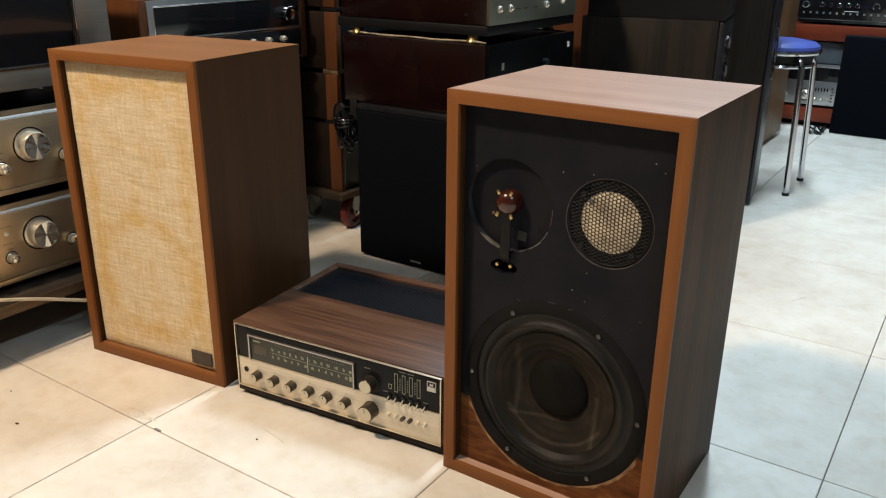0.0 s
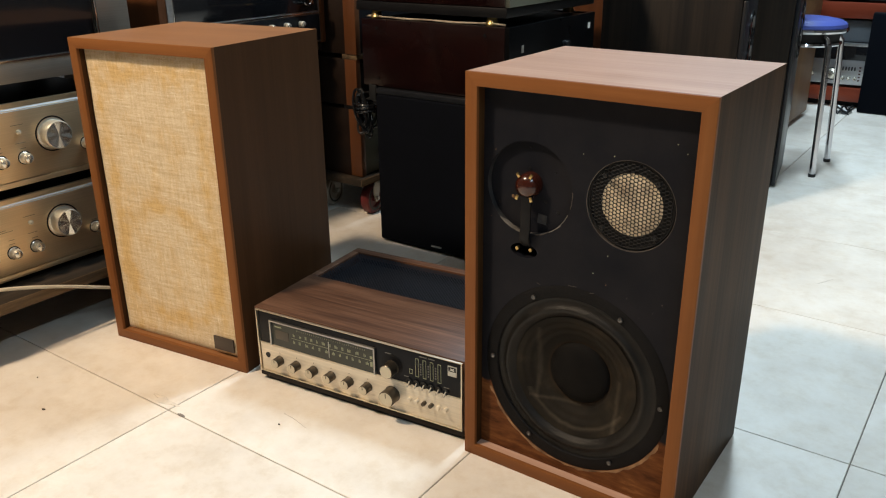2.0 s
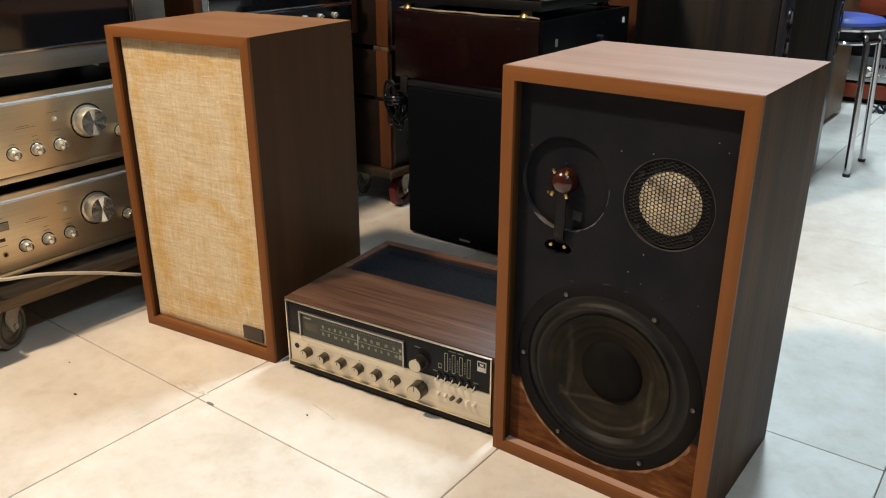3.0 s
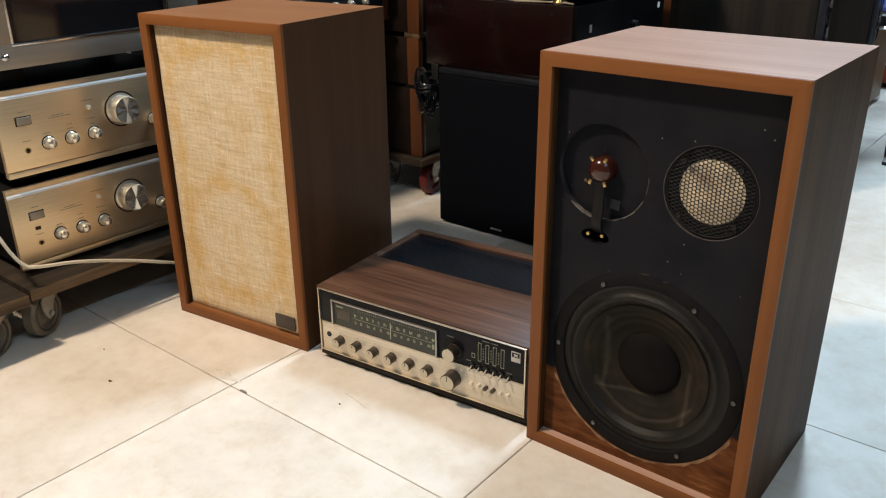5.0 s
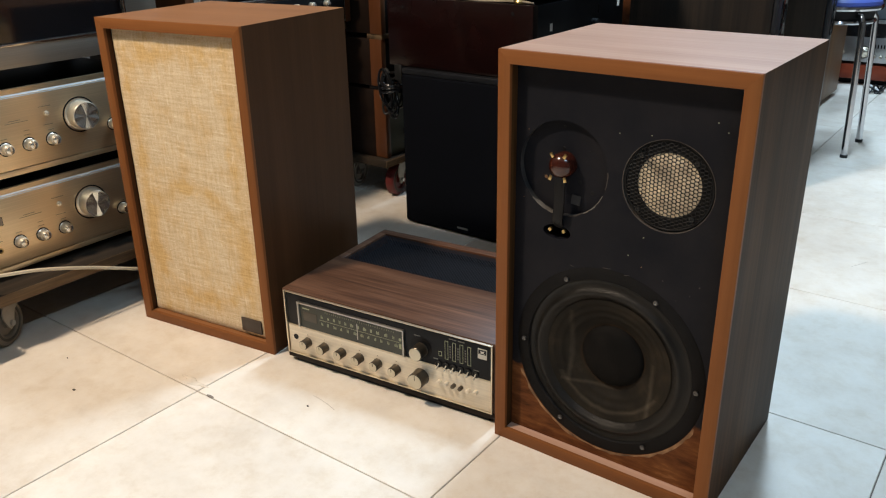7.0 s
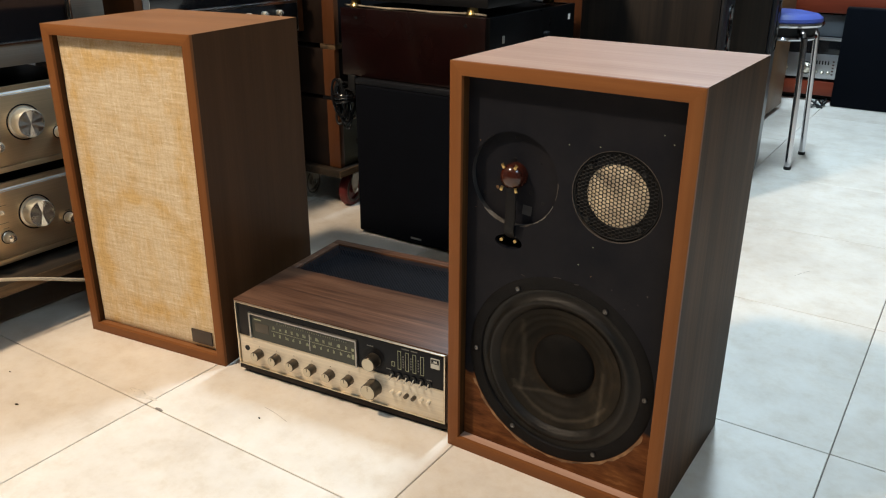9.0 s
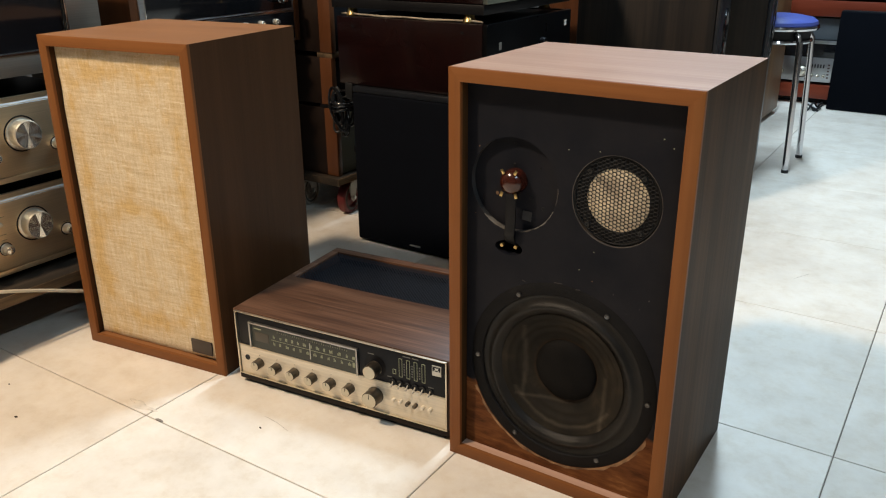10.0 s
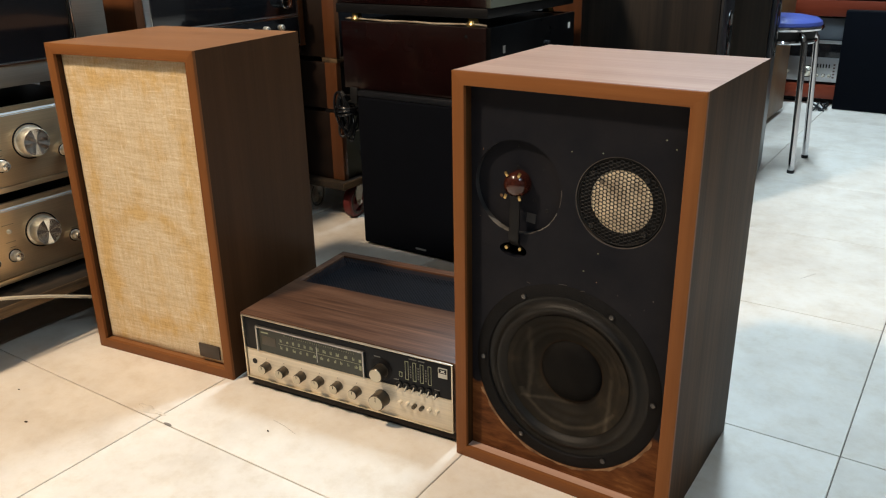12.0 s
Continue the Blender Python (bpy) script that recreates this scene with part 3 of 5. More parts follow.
def expanded_mesh(r_out, pitch, y):
    """Slit-and-stretched sheet: staggered rows of six-sided holes between sloping strands."""
    bm = bmesh.new()
    half, rise, flat, w, bridge = pitch * 0.86, pitch * 0.42, pitch * 0.30, pitch * 0.085, pitch * 0.13
    rows, cols = int(r_out / rise) + 2, int(r_out / half) + 2

    def strip(xa, za, xb, zb, t):
        if math.hypot((xa + xb) / 2, (za + zb) / 2) > r_out:
            return
        dx, dz = xb - xa, zb - za
        ln = math.hypot(dx, dz)
        px, pz = -dz / ln * t, dx / ln * t
        ring = [(xa + px, y, za + pz), (xb + px, y, zb + pz), (xb - px, y + 0.0007, zb - pz), (xa - px, y + 0.0007, za - pz)]
        bm.faces.new([bm.verts.new((x, yy - 0.0016 * (1 - (x * x + z * z) / r_out ** 2), z)) for x, yy, z in ring])

    for j in range(-rows, rows + 1):
        for i in range(-cols, cols + 1):
            if (i + j) % 2:
                continue
            x, z = i * half, j * rise
            strip(x - flat, z, x + flat, z, bridge)
            for s in (-1, 1):
                strip(x + flat, z, x + half - flat, z + s * rise, w)
                strip(x - flat, z, x - half + flat, z + s * rise, w)
    return bm


part("mesh", expanded_mesh(0.0562, 0.0060, BY + 0.0004), M["mesh_black"], tw, "black expanded-metal mesh", at=Matrix.Translation((TX, 0, TZ)))
for k in range(4):
    a = math.pi / 4 + k * math.pi / 2
    part("screw", turned([(0, 0.0012), (0.0012, 0.0012), (0.0018, 0.0022), (0.0030, 0.0020), (0.0036, 0.0008), (0.0036, 0.0)], out(TX + 0.0508 * math.cos(a), BY - 0.0024, TZ + 0.0508 * math.sin(a)), 12), M["rubber"], tw)

# empty midrange rebate with its bare magnet post and wire
def ribbon(pts, w, th):
    """A flat strip that follows points, wide along x."""
    bm, prev = bmesh.new(), None
    path = spline(pts, 6)
    for i, p in enumerate(path):
        way = (path[min(i + 1, len(path) - 1)] - path[max(i - 1, 0)]).normalized()
        wide = Vector((1, 0, 0)) - way * way.x
        wide.normalize()
        up = way.cross(wide) * th
        ring = [bm.verts.new(p + q) for q in (wide * w + up, wide * (w * 0.8) + up * 1.5, -wide * (w * 0.8) + up * 1.5, -wide * w + up, -wide * w - up, wide * w - up)]
        if prev:
            for k in range(6):
                bm.faces.new((prev[k], prev[(k + 1) % 6], ring[(k + 1) % 6], ring[k]))
        prev = ring
    bmesh.ops.recalc_face_normals(bm, faces=bm.faces)
    return bm


MD = 0.0095
rec_ = part("midrange_rebate", turned([(0.0668, -MD), (0.040, -MD - 0.0002), (0.030, -MD - 0.0002), (0, -MD - 0.0002)], out(MX, BY, MZ), 64), M["baffle"], spk, "empty round driver rebate with screw holes")
part("rebate_wall", turned([(0.0665, 0.0), (0.0667, -MD)], out(MX, BY, MZ), 64), M["bare_wall"], rec_, "raw fibreboard wall of the rebate")
part("post", turned([(0.0178, -MD), (0.0178, 0.000), (0.0173, 0.005), (0.0146, 0.0102), (0.0082, 0.0138), (0, 0.0150)], out(0.0915, BY, 0.4600), 32), M["amber"], rec_, "glossy amber-brown voice coil dome")
for x, z, tilt in ((0.0800, 0.4440, 20), (0.1020, 0.4440, -15), (0.0815, 0.4760, -35), (0.1010, 0.4765, 30)):
    part("solder_tab", boxed(-0.0022, 0.0022, 0.0, 0.0018, -0.0036, 0.0036, 0.0006), M["brass"], rec_, "bent brass solder tab", at=pose(x, 0.008, z, 0, tilt, 0))
part("ribbon_wire", ribbon([(0.0945, 0.011, 0.446), (0.0945, 0.010, 0.426), (0.0940, 0.011, 0.405), (0.0915, 0.013, 0.385), (0.0895, 0.022, 0.372), (0.088, 0.040, 0.362)], 0.0076, 0.0012), M["black"], rec_, "flat black wire running into a hole")
for x, z, r, mat in ((0.0885, 0.4815, 0.0026, "black"), (0.1147, 0.438, 0.0028, "black"), (0.134, 0.4255, 0.0030, "black"), (0.0625, 0.437, 0.0026, "bare_edge"), (0.0415, 0.4255, 0.0022, "black"), (0.089, 0.512, 0.0020, "black"), (0.128, 0.482, 0.0018, "black")):
    part("screw_hole", turned([(0, 0.0003), (r * 0.8, 0.0004), (r, 0)], out(x, BY + MD, z), 10), M[mat], rec_)
part("sticker", boxed(-0.007, 0.007, -0.0003, 0.0003, -0.007, 0.007, 0), M["faded_label"], rec_, "small faded grey label", at=pose(0.110, BY + MD - 0.0004, 0.4115, 0, 6, 0))
# Ragged fibre arcs; their paler colour also stands for the lit lower wall.
rnd = random.Random(6)
for d0, d1 in ((-133, -98), (-80, -62), (-60, -22), (-16, 6)):
    bm, prev = bmesh.new(), None
    for deg in range(d0, d1 + 1, 3):
        a = math.radians(deg)
        thin = min(1.0, (deg - d0 + 2) / 12, (d1 - deg + 2) / 12)
        r0, r1, dep = 0.0662, 0.0668 + thin * rnd.uniform(0.0, 0.0016), BY + MD * thin * rnd.uniform(0.55, 0.95)
        ring = [bm.verts.new((MX + r * math.cos(a), y, MZ + r * math.sin(a))) for r, y in ((r0, dep), (r0, BY - 0.0003), (r1, BY - 0.0004), (r1, BY + 0.001))]
        if prev:
            for k in range(3):
                bm.faces.new((prev[k], prev[k + 1], ring[k + 1], ring[k]))
        prev = ring
    bmesh.ops.recalc_face_normals(bm, faces=bm.faces)
    part("torn_edge", bm, M["bare_lit"] if d0 in (-133, -60) else M["bare_dark"], rec_, "torn grey fibre edge, coloured paler as the lit lower wall")
for x, z in ((0.1956, 0.3534), (0.3082, 0.5356), (0.2953, 0.5458), (0.2148, 0.5192), (0.1718, 0.5161), (0.215, 0.3826), (0.312, 0.193)):
    part("paint_fleck", turned([(0, 0.0006), (0.0007, 0.0005), (0.0009, 0)], out(x, BY, z), 8), M["print"], spk)
rnd = random.Random(12)
for k in range(22):
    r = rnd.uniform(0.0004, 0.0009)
    x, z = rnd.uniform(0.03, 0.31), rnd.uniform(0.30, 0.58)
    if math.hypot(x - TX, z - TZ) > 0.07 and math.hypot(x - MX, z - MZ) > 0.07 and math.hypot(x - WX, z - WZ) > 0.155:
        part("paint_fleck", turned([(0, 0.0005), (r * 0.8, 0.0004), (r, 0)], out(x, BY, z) @ Matrix.Diagonal((1, rnd.uniform(0.6, 2.5), 1, 1)), 7), M["bare_edge"] if k % 2 else M["bare_dark"], spk)
for x, z in ((0.0985, 0.366), (0.0770, 0.365)):
    part("terminal_pin", turned([(0, 0.006), (0.0026, 0.006), (0.0026, 0)], out(x, 0.024, z), 12), M["brass"], spk)
for x0, x1, z, tilt in ((0.160, 0.172, 0.3265, -4), (0.192, 0.199, 0.3235, -10), (0.110, 0.116, 0.3175, 16)):
    part("paint_chip", boxed(-(x1 - x0) / 2, (x1 - x0) / 2, -0.0004, 0.0002, -0.0004, 0.0004, 0.0002), M["bare_dark"], spk, at=pose((x0 + x1) / 2, BY, z, 0, tilt, 0))


# ---- receiver between the loudspeakers ----
rc = thing("receiver", pose(-0.447, -0.0245, 0, 0, 0, 5.9), "vintage stereo receiver in walnut case with gold faceplate, on floor", "receiver")
W, D, Z0, Z1 = 0.437, 0.331, 0.016, 0.1495
part("side_panel", boxed(0, 0.010, 0.001, D, Z0, Z1 - 0.012, 0.0008), M["rosewood"], rc)
part("side_panel", boxed(W - 0.010, W, 0.001, D, Z0, Z1 - 0.012, 0.0008), M["rosewood"], rc)
bm = bmesh.new()
for b in ((0, W, 0, 0.166), (0, W, 0.311, D), (0, 0.016, 0.166, 0.311), (W - 0.016, W, 0.166, 0.311)):
    box(bm, *b, Z1 - 0.0125, Z1, 0.0005)
part("top_panel", bm, M["rosewood"], rc, "walnut veneer top with dark streaks")
part("base_plate", boxed(0.001, W - 0.001, 0.0, D - 0.004, 0.0085, 0.0203, 0.001), M["dark_side"], rc, "dark brown base strip")
part("plinth", boxed(0.014, W - 0.012, 0.006, D - 0.02, 0.0, 0.0085, 0.001), M["black"], rc)
part("back_panel", boxed(0.010, W - 0.010, D - 0.006, D - 0.001, Z0, Z1 - 0.012, 0), M["black"], rc)
part("vent_pan", boxed(0.016, W - 0.016, 0.166, 0.311, Z1 - 0.03, Z1 - 0.022, 0), M["black"], rc)
bm = bmesh.new()
for s in (1, -1):
    step = 0.0070
    k = -0.2
    while k < W + 0.2:
        xa, ya, xb, yb = k, 0.166, k + s * 0.145, 0.311
        k += step
        ts = []
        for lim in (0.016, W - 0.016):
            ts.append((lim - xa) / (xb - xa))
        t0, t1 = max(0, min(ts)), min(1, max(ts))
        if t1 <= t0:
            continue
        p, q = Vector((xa + (xb - xa) * t0, ya + (yb - ya) * t0, Z1 - 0.004)), Vector((xa + (xb - xa) * t1, ya + (yb - ya) * t1, Z1 - 0.004))
        nrm = Vector((-(q - p).y, (q - p).x, 0)).normalized() * 0.0009
        up = Vector((0, 0, 0.0004 * s))
        bm.faces.new([bm.verts.new(v + up) for v in (p + nrm, p - nrm, q - nrm, q + nrm)])
for f in bm.faces:
    f.normal_update()
    if f.normal.z < 0:
        f.normal_flip()
part("vent_grille", bm, plain("vent_enamel", (0.012, 0.013, 0.017), 0.4, spec=0.3), rc, "black perforated metal vent")

part("faceplate", boxed(0.008, W - 0.008, -0.001, 0.004, 0.022, 0.081, 0.0008), M["gold_panel"], rc, "brushed pale gold control panel")
part("upper_panel", boxed(0.008, W - 0.008, -0.001, 0.004, 0.0815, 0.147, 0.0006), M["panel_black"], rc, "black tuning panel")
bm = bmesh.new()
for b in ((0.004, W - 0.004, 0.1455, 0.1472), (0.004, W - 0.004, 0.0205, 0.0228), (0.004, 0.0066, 0.0228, 0.1455), (W - 0.0066, W - 0.004, 0.0228, 0.1455)):
    box(bm, b[0], b[1], -0.004, 0.003, b[2], b[3], 0.0004)
part("trim_frame", bm, M["gold"], rc, "thin gold frame")
part("trim_line", boxed(0.0066, W - 0.0066, -0.0022, 0.001, 0.0800, 0.0815, 0.0003), M["gold"], rc)
# tuning dial
bm = bmesh.new()
for b in ((0.036, 0.266, 0.1295, 0.1325), (0.036, 0.0395, 0.0815, 0.1295), (0.2632, 0.2662, 0.0815, 0.1295)):
    box(bm, b[0], b[1], -0.006, -0.001, b[2], b[3], 0.0004)
dial = part("tuning_dial", bm, M["steel"], rc, "backlit-style dial scale with pale markings")
part("scale", boxed(0.0395, 0.2632, -0.0022, -0.0012, 0.0820, 0.1295, 0), M["dial"], dial)
part("meter", boxed(0.047, 0.078, -0.0028, -0.0022, 0.096, 0.114, 0.0002), plain("meter_face", (0.060, 0.050, 0.036), 0.4, scale=40), dial)
part("meter_mark", boxed(0.046, 0.062, -0.0028, -0.0022, 0.1195, 0.1215, 0.0), M["print"], dial)
rnd = random.Random(4)
for row, z in enumerate((0.1125, 0.0985)):
    x = 0.088
    while x < 0.248:
        for k in range(rnd.choice((2, 2, 3))):
            part("scale_mark", boxed(x, x + 0.0013, -0.0027, -0.0022, z - 0.0030, z + rnd.choice((0.0012, 0.0030)), 0), M["print"], dial)
            x += 0.0023
        x += rnd.choice((0.008, 0.010))
part("scale_line", boxed(0.084, 0.256, -0.0026, -0.0022, 0.1052, 0.1058, 0), M["print"], dial)
for k in range(32):
    part("tick", boxed(0.098 + k * 0.0047, 0.0986 + k * 0.0047, -0.0026, -0.0022, 0.1215, 0.1240 if k % 4 else 0.1258, 0), M["print"], dial)
part("pointer", boxed(0.1672, 0.1684, -0.0034, -0.0026, 0.088, 0.119, 0), M["badge_silver"], dial)
part("scale_mark", boxed(0.2545, 0.2595, -0.0027, -0.0022, 0.094, 0.103, 0), M["print"], dial)
part("scale_mark", boxed(0.2545, 0.2595, -0.0027, -0.0022, 0.109, 0.114, 0), M["print"], dial)


def receiver_knob(x, z, r, ln, notch=True):
    k = part("knob", turned([(r * 1.05, 0), (r * 1.05, 0.001), (r, 0.0015), (r, ln - 0.001), (r * 0.93, ln), (r * 0.9, ln)], out(x, -0.001, z), 32), M["bronze"], rc, "dark bronze knob with pale metal cap")
    part("cap", turned([(r * 0.92, ln - 0.0004), (r * 0.90, ln + 0.0004), (0, ln + 0.0004)], out(x, -0.001, z), 32), M["cap_gold"], k)
    if notch:
        part("pointer_mark", boxed(x - 0.0006, x + 0.0006, -0.0012 - ln - 0.0005, -0.001 - ln, z + r * 0.2, z + r * 0.85, 0), M["black"], k)


for k in range(6):
    receiver_knob(0.052 + k * 0.0389, 0.0515, 0.0088, 0.017)
receiver_knob(0.298, 0.1035, 0.0125, 0.020, False)
receiver_knob(0.297, 0.0515, 0.0145, 0.022)
part("knob_recess", turned([(0.021, 0.0006), (0.019, 0.0006), (0.018, 0.0002), (0.013, 0.0002)], out(0.298, -0.001, 0.107), 32), M["black"], rc)
part("headphone_jack", turned([(0.0052, 0.0), (0.0052, 0.001), (0.0036, 0.001), (0.0034, 0.0004), (0, 0.0004)], out(0.024, -0.001, 0.056), 20), M["rubber"], rc)
for k in range(6):
    x = 0.3325 + k * 0.0139
    lv = part("lever_switch", turned([(0.0060, 0), (0.0060, 0.0016), (0.0052, 0.0022), (0.0044, 0.0016), (0.0040, 0.0004), (0, 0.0004)], out(x, -0.002, 0.0865), 20), M["rubber"], rc)
    part("lever", turned([(0.0011, 0), (0.0013, 0.005), (0.0018, 0.0090), (0.0012, 0.0104), (0, 0.0106)], out(x, -0.002, 0.0865) @ Matrix.Rotation(radians(34), 4, "X"), 10), M["cream_tip"], lv, "short cream toggle")
    part("push_button", turned([(0.0036, 0), (0.0036, 0.0075), (0.0031, 0.0086), (0, 0.0088)], out(x + 0.001, -0.001, 0.0535), 16), M["bronze"] if k in (2, 3) else M["gold_panel"], rc, "dark bronze push button" if k in (2, 3) else "pale gold push button")
for k, x in enumerate((0.3475, 0.3618, 0.3755, 0.3900)):
    bm = bmesh.new()
    for b in ((x - 0.0031, x + 0.0031, 0.1325, 0.1331), (x - 0.0031, x + 0.0031, 0.0989, 0.0995), (x - 0.0031, x - 0.0025, 0.0995, 0.1325), (x + 0.0025, x + 0.0031, 0.0995, 0.1325)):
        box(bm, b[0], b[1], -0.0018, -0.0010, b[2], b[3], 0)
    part("slot_frame", bm, M["print"], rc)
for x in (0.3545, 0.3690, 0.3828):
    for j in range(5):
        part("label_mark", boxed(x - 0.0012, x + 0.0012, -0.0016, -0.001, 0.1035 + j * 0.0048, 0.1060 + j * 0.0048, 0), plain("faint_print", (0.12, 0.12, 0.11), 0.6) if j == 0 and x < 0.36 else bpy.data.materials["faint_print"], rc)
bm = bmesh.new()
for b in ((0.3325, 0.3385, 0.1100, 0.1106), (0.3325, 0.3385, 0.1020, 0.1026), (0.3325, 0.3331, 0.1026, 0.11), (0.3379, 0.3385, 0.1026, 0.11)):
    box(bm, b[0], b[1], -0.0018, -0.0010, b[2], b[3], 0)
part("indicator_window", bm, M["print"], rc)
for x0, x1, z in ((0.285, 0.297, 0.1285), (0.352, 0.366, 0.1385), (0.369, 0.381, 0.1385), (0.322, 0.331, 0.0945), (0.398, 0.408, 0.0935)):
    part("label_mark", boxed(x0, x1, -0.0016, -0.001, z - 0.0008, z + 0.0008, 0), bpy.data.materials["faint_print"], rc)
bd = part("badge", boxed(0.4062, 0.4225, -0.0028, -0.001, 0.1185, 0.1365, 0.0003), M["badge_silver"], rc, "small square silver maker badge")
part("badge_field", boxed(0.4075, 0.4212, -0.0032, -0.0028, 0.1272, 0.1352, 0), M["panel_black"], bd)
part("badge_device", prism(bmesh.new(), [(0.4095, 0.1285), (0.4125, 0.1305), (0.4110, 0.1335), (0.4150, 0.1325), (0.4185, 0.1340), (0.4170, 0.1305), (0.4195, 0.1285), (0.4145, 0.1295)], -0.0036, -0.0032), M["badge_silver"], bd)
for k in range(10):
    x = 0.052 + k * 0.0389
    if k < 6:
        part("label_mark", boxed(x - 0.0005, x + 0.0005, -0.0014, -0.001, 0.0655, 0.0668, 0), M["black"], rc)


# ---- champagne amplifiers and deck on the wheeled board ----
def round_knob(parent, name, x, z, r, ln, facets=False):
    k = part(name, turned([(r * 1.12, 0), (r * 1.12, 0.001), (r, 0.002), (r, ln - 0.002), (r - 0.0015, ln), (r - 0.002, ln)], out(x, -0.0001, z), 40), M["knob_side"], parent, "polished champagne metal knob")
    if facets:
        bm, m, n = bmesh.new(), out(x, 0, z), 14
        tip = bm.verts.new(m @ Vector((0, 0, ln - 0.0015)))
        rim = [bm.verts.new(m @ Vector(((r - 0.0018) * math.cos(2 * math.pi * i / n), (r - 0.0018) * math.sin(2 * math.pi * i / n), ln + (0.0012 if i % 2 else -0.0030)))) for i in range(n)]
        for i in range(n):
            bm.faces.new((tip, rim[i], rim[(i + 1) % n]))
        part("face", bm, M["knob_face"], k, sharp=3)
    else:
        part("face", turned([(r - 0.0016, ln - 0.0004), (r * 0.72, ln + 0.0028), (r * 0.38, ln + 0.0044), (0, ln + 0.005)], out(x, 0, z), 24), M["knob_face"], k)
        # Flat black ring puts in the shade round the knob's foot.
        part("gap_ring", turned([(r * 1.32, 0.0002), (r * 1.30, 0.0008), (r * 1.13, 0.0008), (r * 1.12, 0.0)], out(x, 0, z), 32), M["black"], k)
    return k


def amplifier(dx, z0, red):
    a = thing("amplifier", pose(-0.97, -0.314 + dx, z0, 0, 0, 90), "champagne gold integrated amplifier with large volume knob, stacked on dolly", "amplifier", "stacked champagne amplifiers")
    h, w = 0.163, 0.434
    part("body", boxed(0.006, w - 0.006, 0.012, 0.40, 0.004, h - 0.008, 0.002), M["black"], a)
    part("faceplate", boxed(0, w, 0, 0.012, 0.012, h - 0.0125, 0.0015), M["champagne"], a, "brushed champagne metal front")
    bm = prism(bmesh.new(), [(0, h - 0.0125), (w, h - 0.0125), (w, h), (0, h)], 0.003, 0.012)
    part("top_lip", bm, M["champagne"], a)
    # Near-white colour stands for the ceiling tube mirrored in the champagne chamfer.
    bm = bmesh.new()
    v = [bm.verts.new(c) for c in ((0, 0, h - 0.0155), (w, 0, h - 0.0155), (w, 0.0030, h - 0.0095), (0, 0.0030, h - 0.0095), (0, 0.006, h - 0.0155), (w, 0.006, h - 0.0155))]
    for q in ((0, 1, 2, 3), (4, 3, 2, 5), (0, 4, 5, 1)):
        bm.faces.new([v[i] for i in q])
    for o in bm.verts:
        o.co.y -= 0.0006
    part("bevel_line", bm, M["glint_line"], a, "chamfer line coloured near-white for its glint")
    part("lower_lip", boxed(0.0, w, -0.0015, 0.012, 0.0, 0.011, 0.0015), M["champagne"], a)
    part("foot", boxed(0.03, 0.08, 0.03, 0.08, -0.016, 0.004, 0.003), M["rubber"], a)
    part("foot", boxed(w - 0.08, w - 0.03, 0.03, 0.08, -0.016, 0.004, 0.003), M["rubber"], a)
    part("foot", boxed(0.03, 0.08, 0.32, 0.37, -0.016, 0.004, 0.003), M["rubber"], a)
    part("foot", boxed(w - 0.08, w - 0.03, 0.32, 0.37, -0.016, 0.004, 0.003), M["rubber"], a)
    # Black ring drawn as the shade round the volume knob.
    part("knob_ring", turned([(0.036, 0), (0.036, 0.0012), (0.0335, 0.0012), (0.0335, 0)], out(0.2465, 0, 0.0905), 40), M["black"], a)
    round_knob(a, "volume_knob", 0.2465, 0.0905, 0.0285, 0.026, True)
    for x in (0.087, 0.1335, 0.181, 0.316, 0.362):
        round_knob(a, "tone_knob", x, 0.0545 if x < 0.3 else 0.057, 0.0105, 0.016)
        part("label_mark", boxed(x - 0.006, x + 0.006, -0.0006, 0.0001, 0.0728, 0.0738, 0), M["amp_print"], a)
    b = part("power_button", boxed(0.034, 0.061, -0.0045, 0.001, 0.0975, 0.1115, 0.0015), M["champagne_dull"], a, "rectangular power button")
    part("surround", boxed(0.0325, 0.0625, -0.0008, 0.0002, 0.096, 0.113, 0), M["black"], b)
    part("phone_jack", turned([(0.0055, 0), (0.0055, 0.0015), (0.0036, 0.0015), (0.0034, 0.0005)], out(0.046, 0.0, 0.0475), 20), M["brass"], a)
    part("jack_hole", turned([(0.0037, 0.0007), (0, 0.0006)], out(0.046, 0.0, 0.0475), 20), M["black"], a)
    part("toggle", turned([(0.0050, 0), (0.0045, 0.004), (0.0026, 0.005), (0.0022, 0.008), (0, 0.009)], out(0.1785, 0, 0.1065), 16), M["knob_side"], a)
    for x0, x1, z in ((0.095, 0.140, 0.100), (0.103, 0.126, 0.104), (0.165, 0.190, 0.1205), (0.040, 0.054, 0.121), (0.168, 0.188, 0.0845), (0.038, 0.054, 0.0655), (0.128, 0.139, 0.0815), (0.022, 0.050, 0.1415)):
        part("label_mark", boxed(x0, x1, -0.0006, 0.0001, z - 0.0005, z + 0.0005, 0), M["gold"] if z > 0.13 else M["amp_print"], a)
    if red:
        part("indicator", boxed(0.040, 0.051, -0.001, 0.001, 0.0745, 0.0815, 0.0004), M["red"], a, "dark red indicator window")


amplifier(0.0, 0.135, True)
amplifier(0.012, 0.319, False)

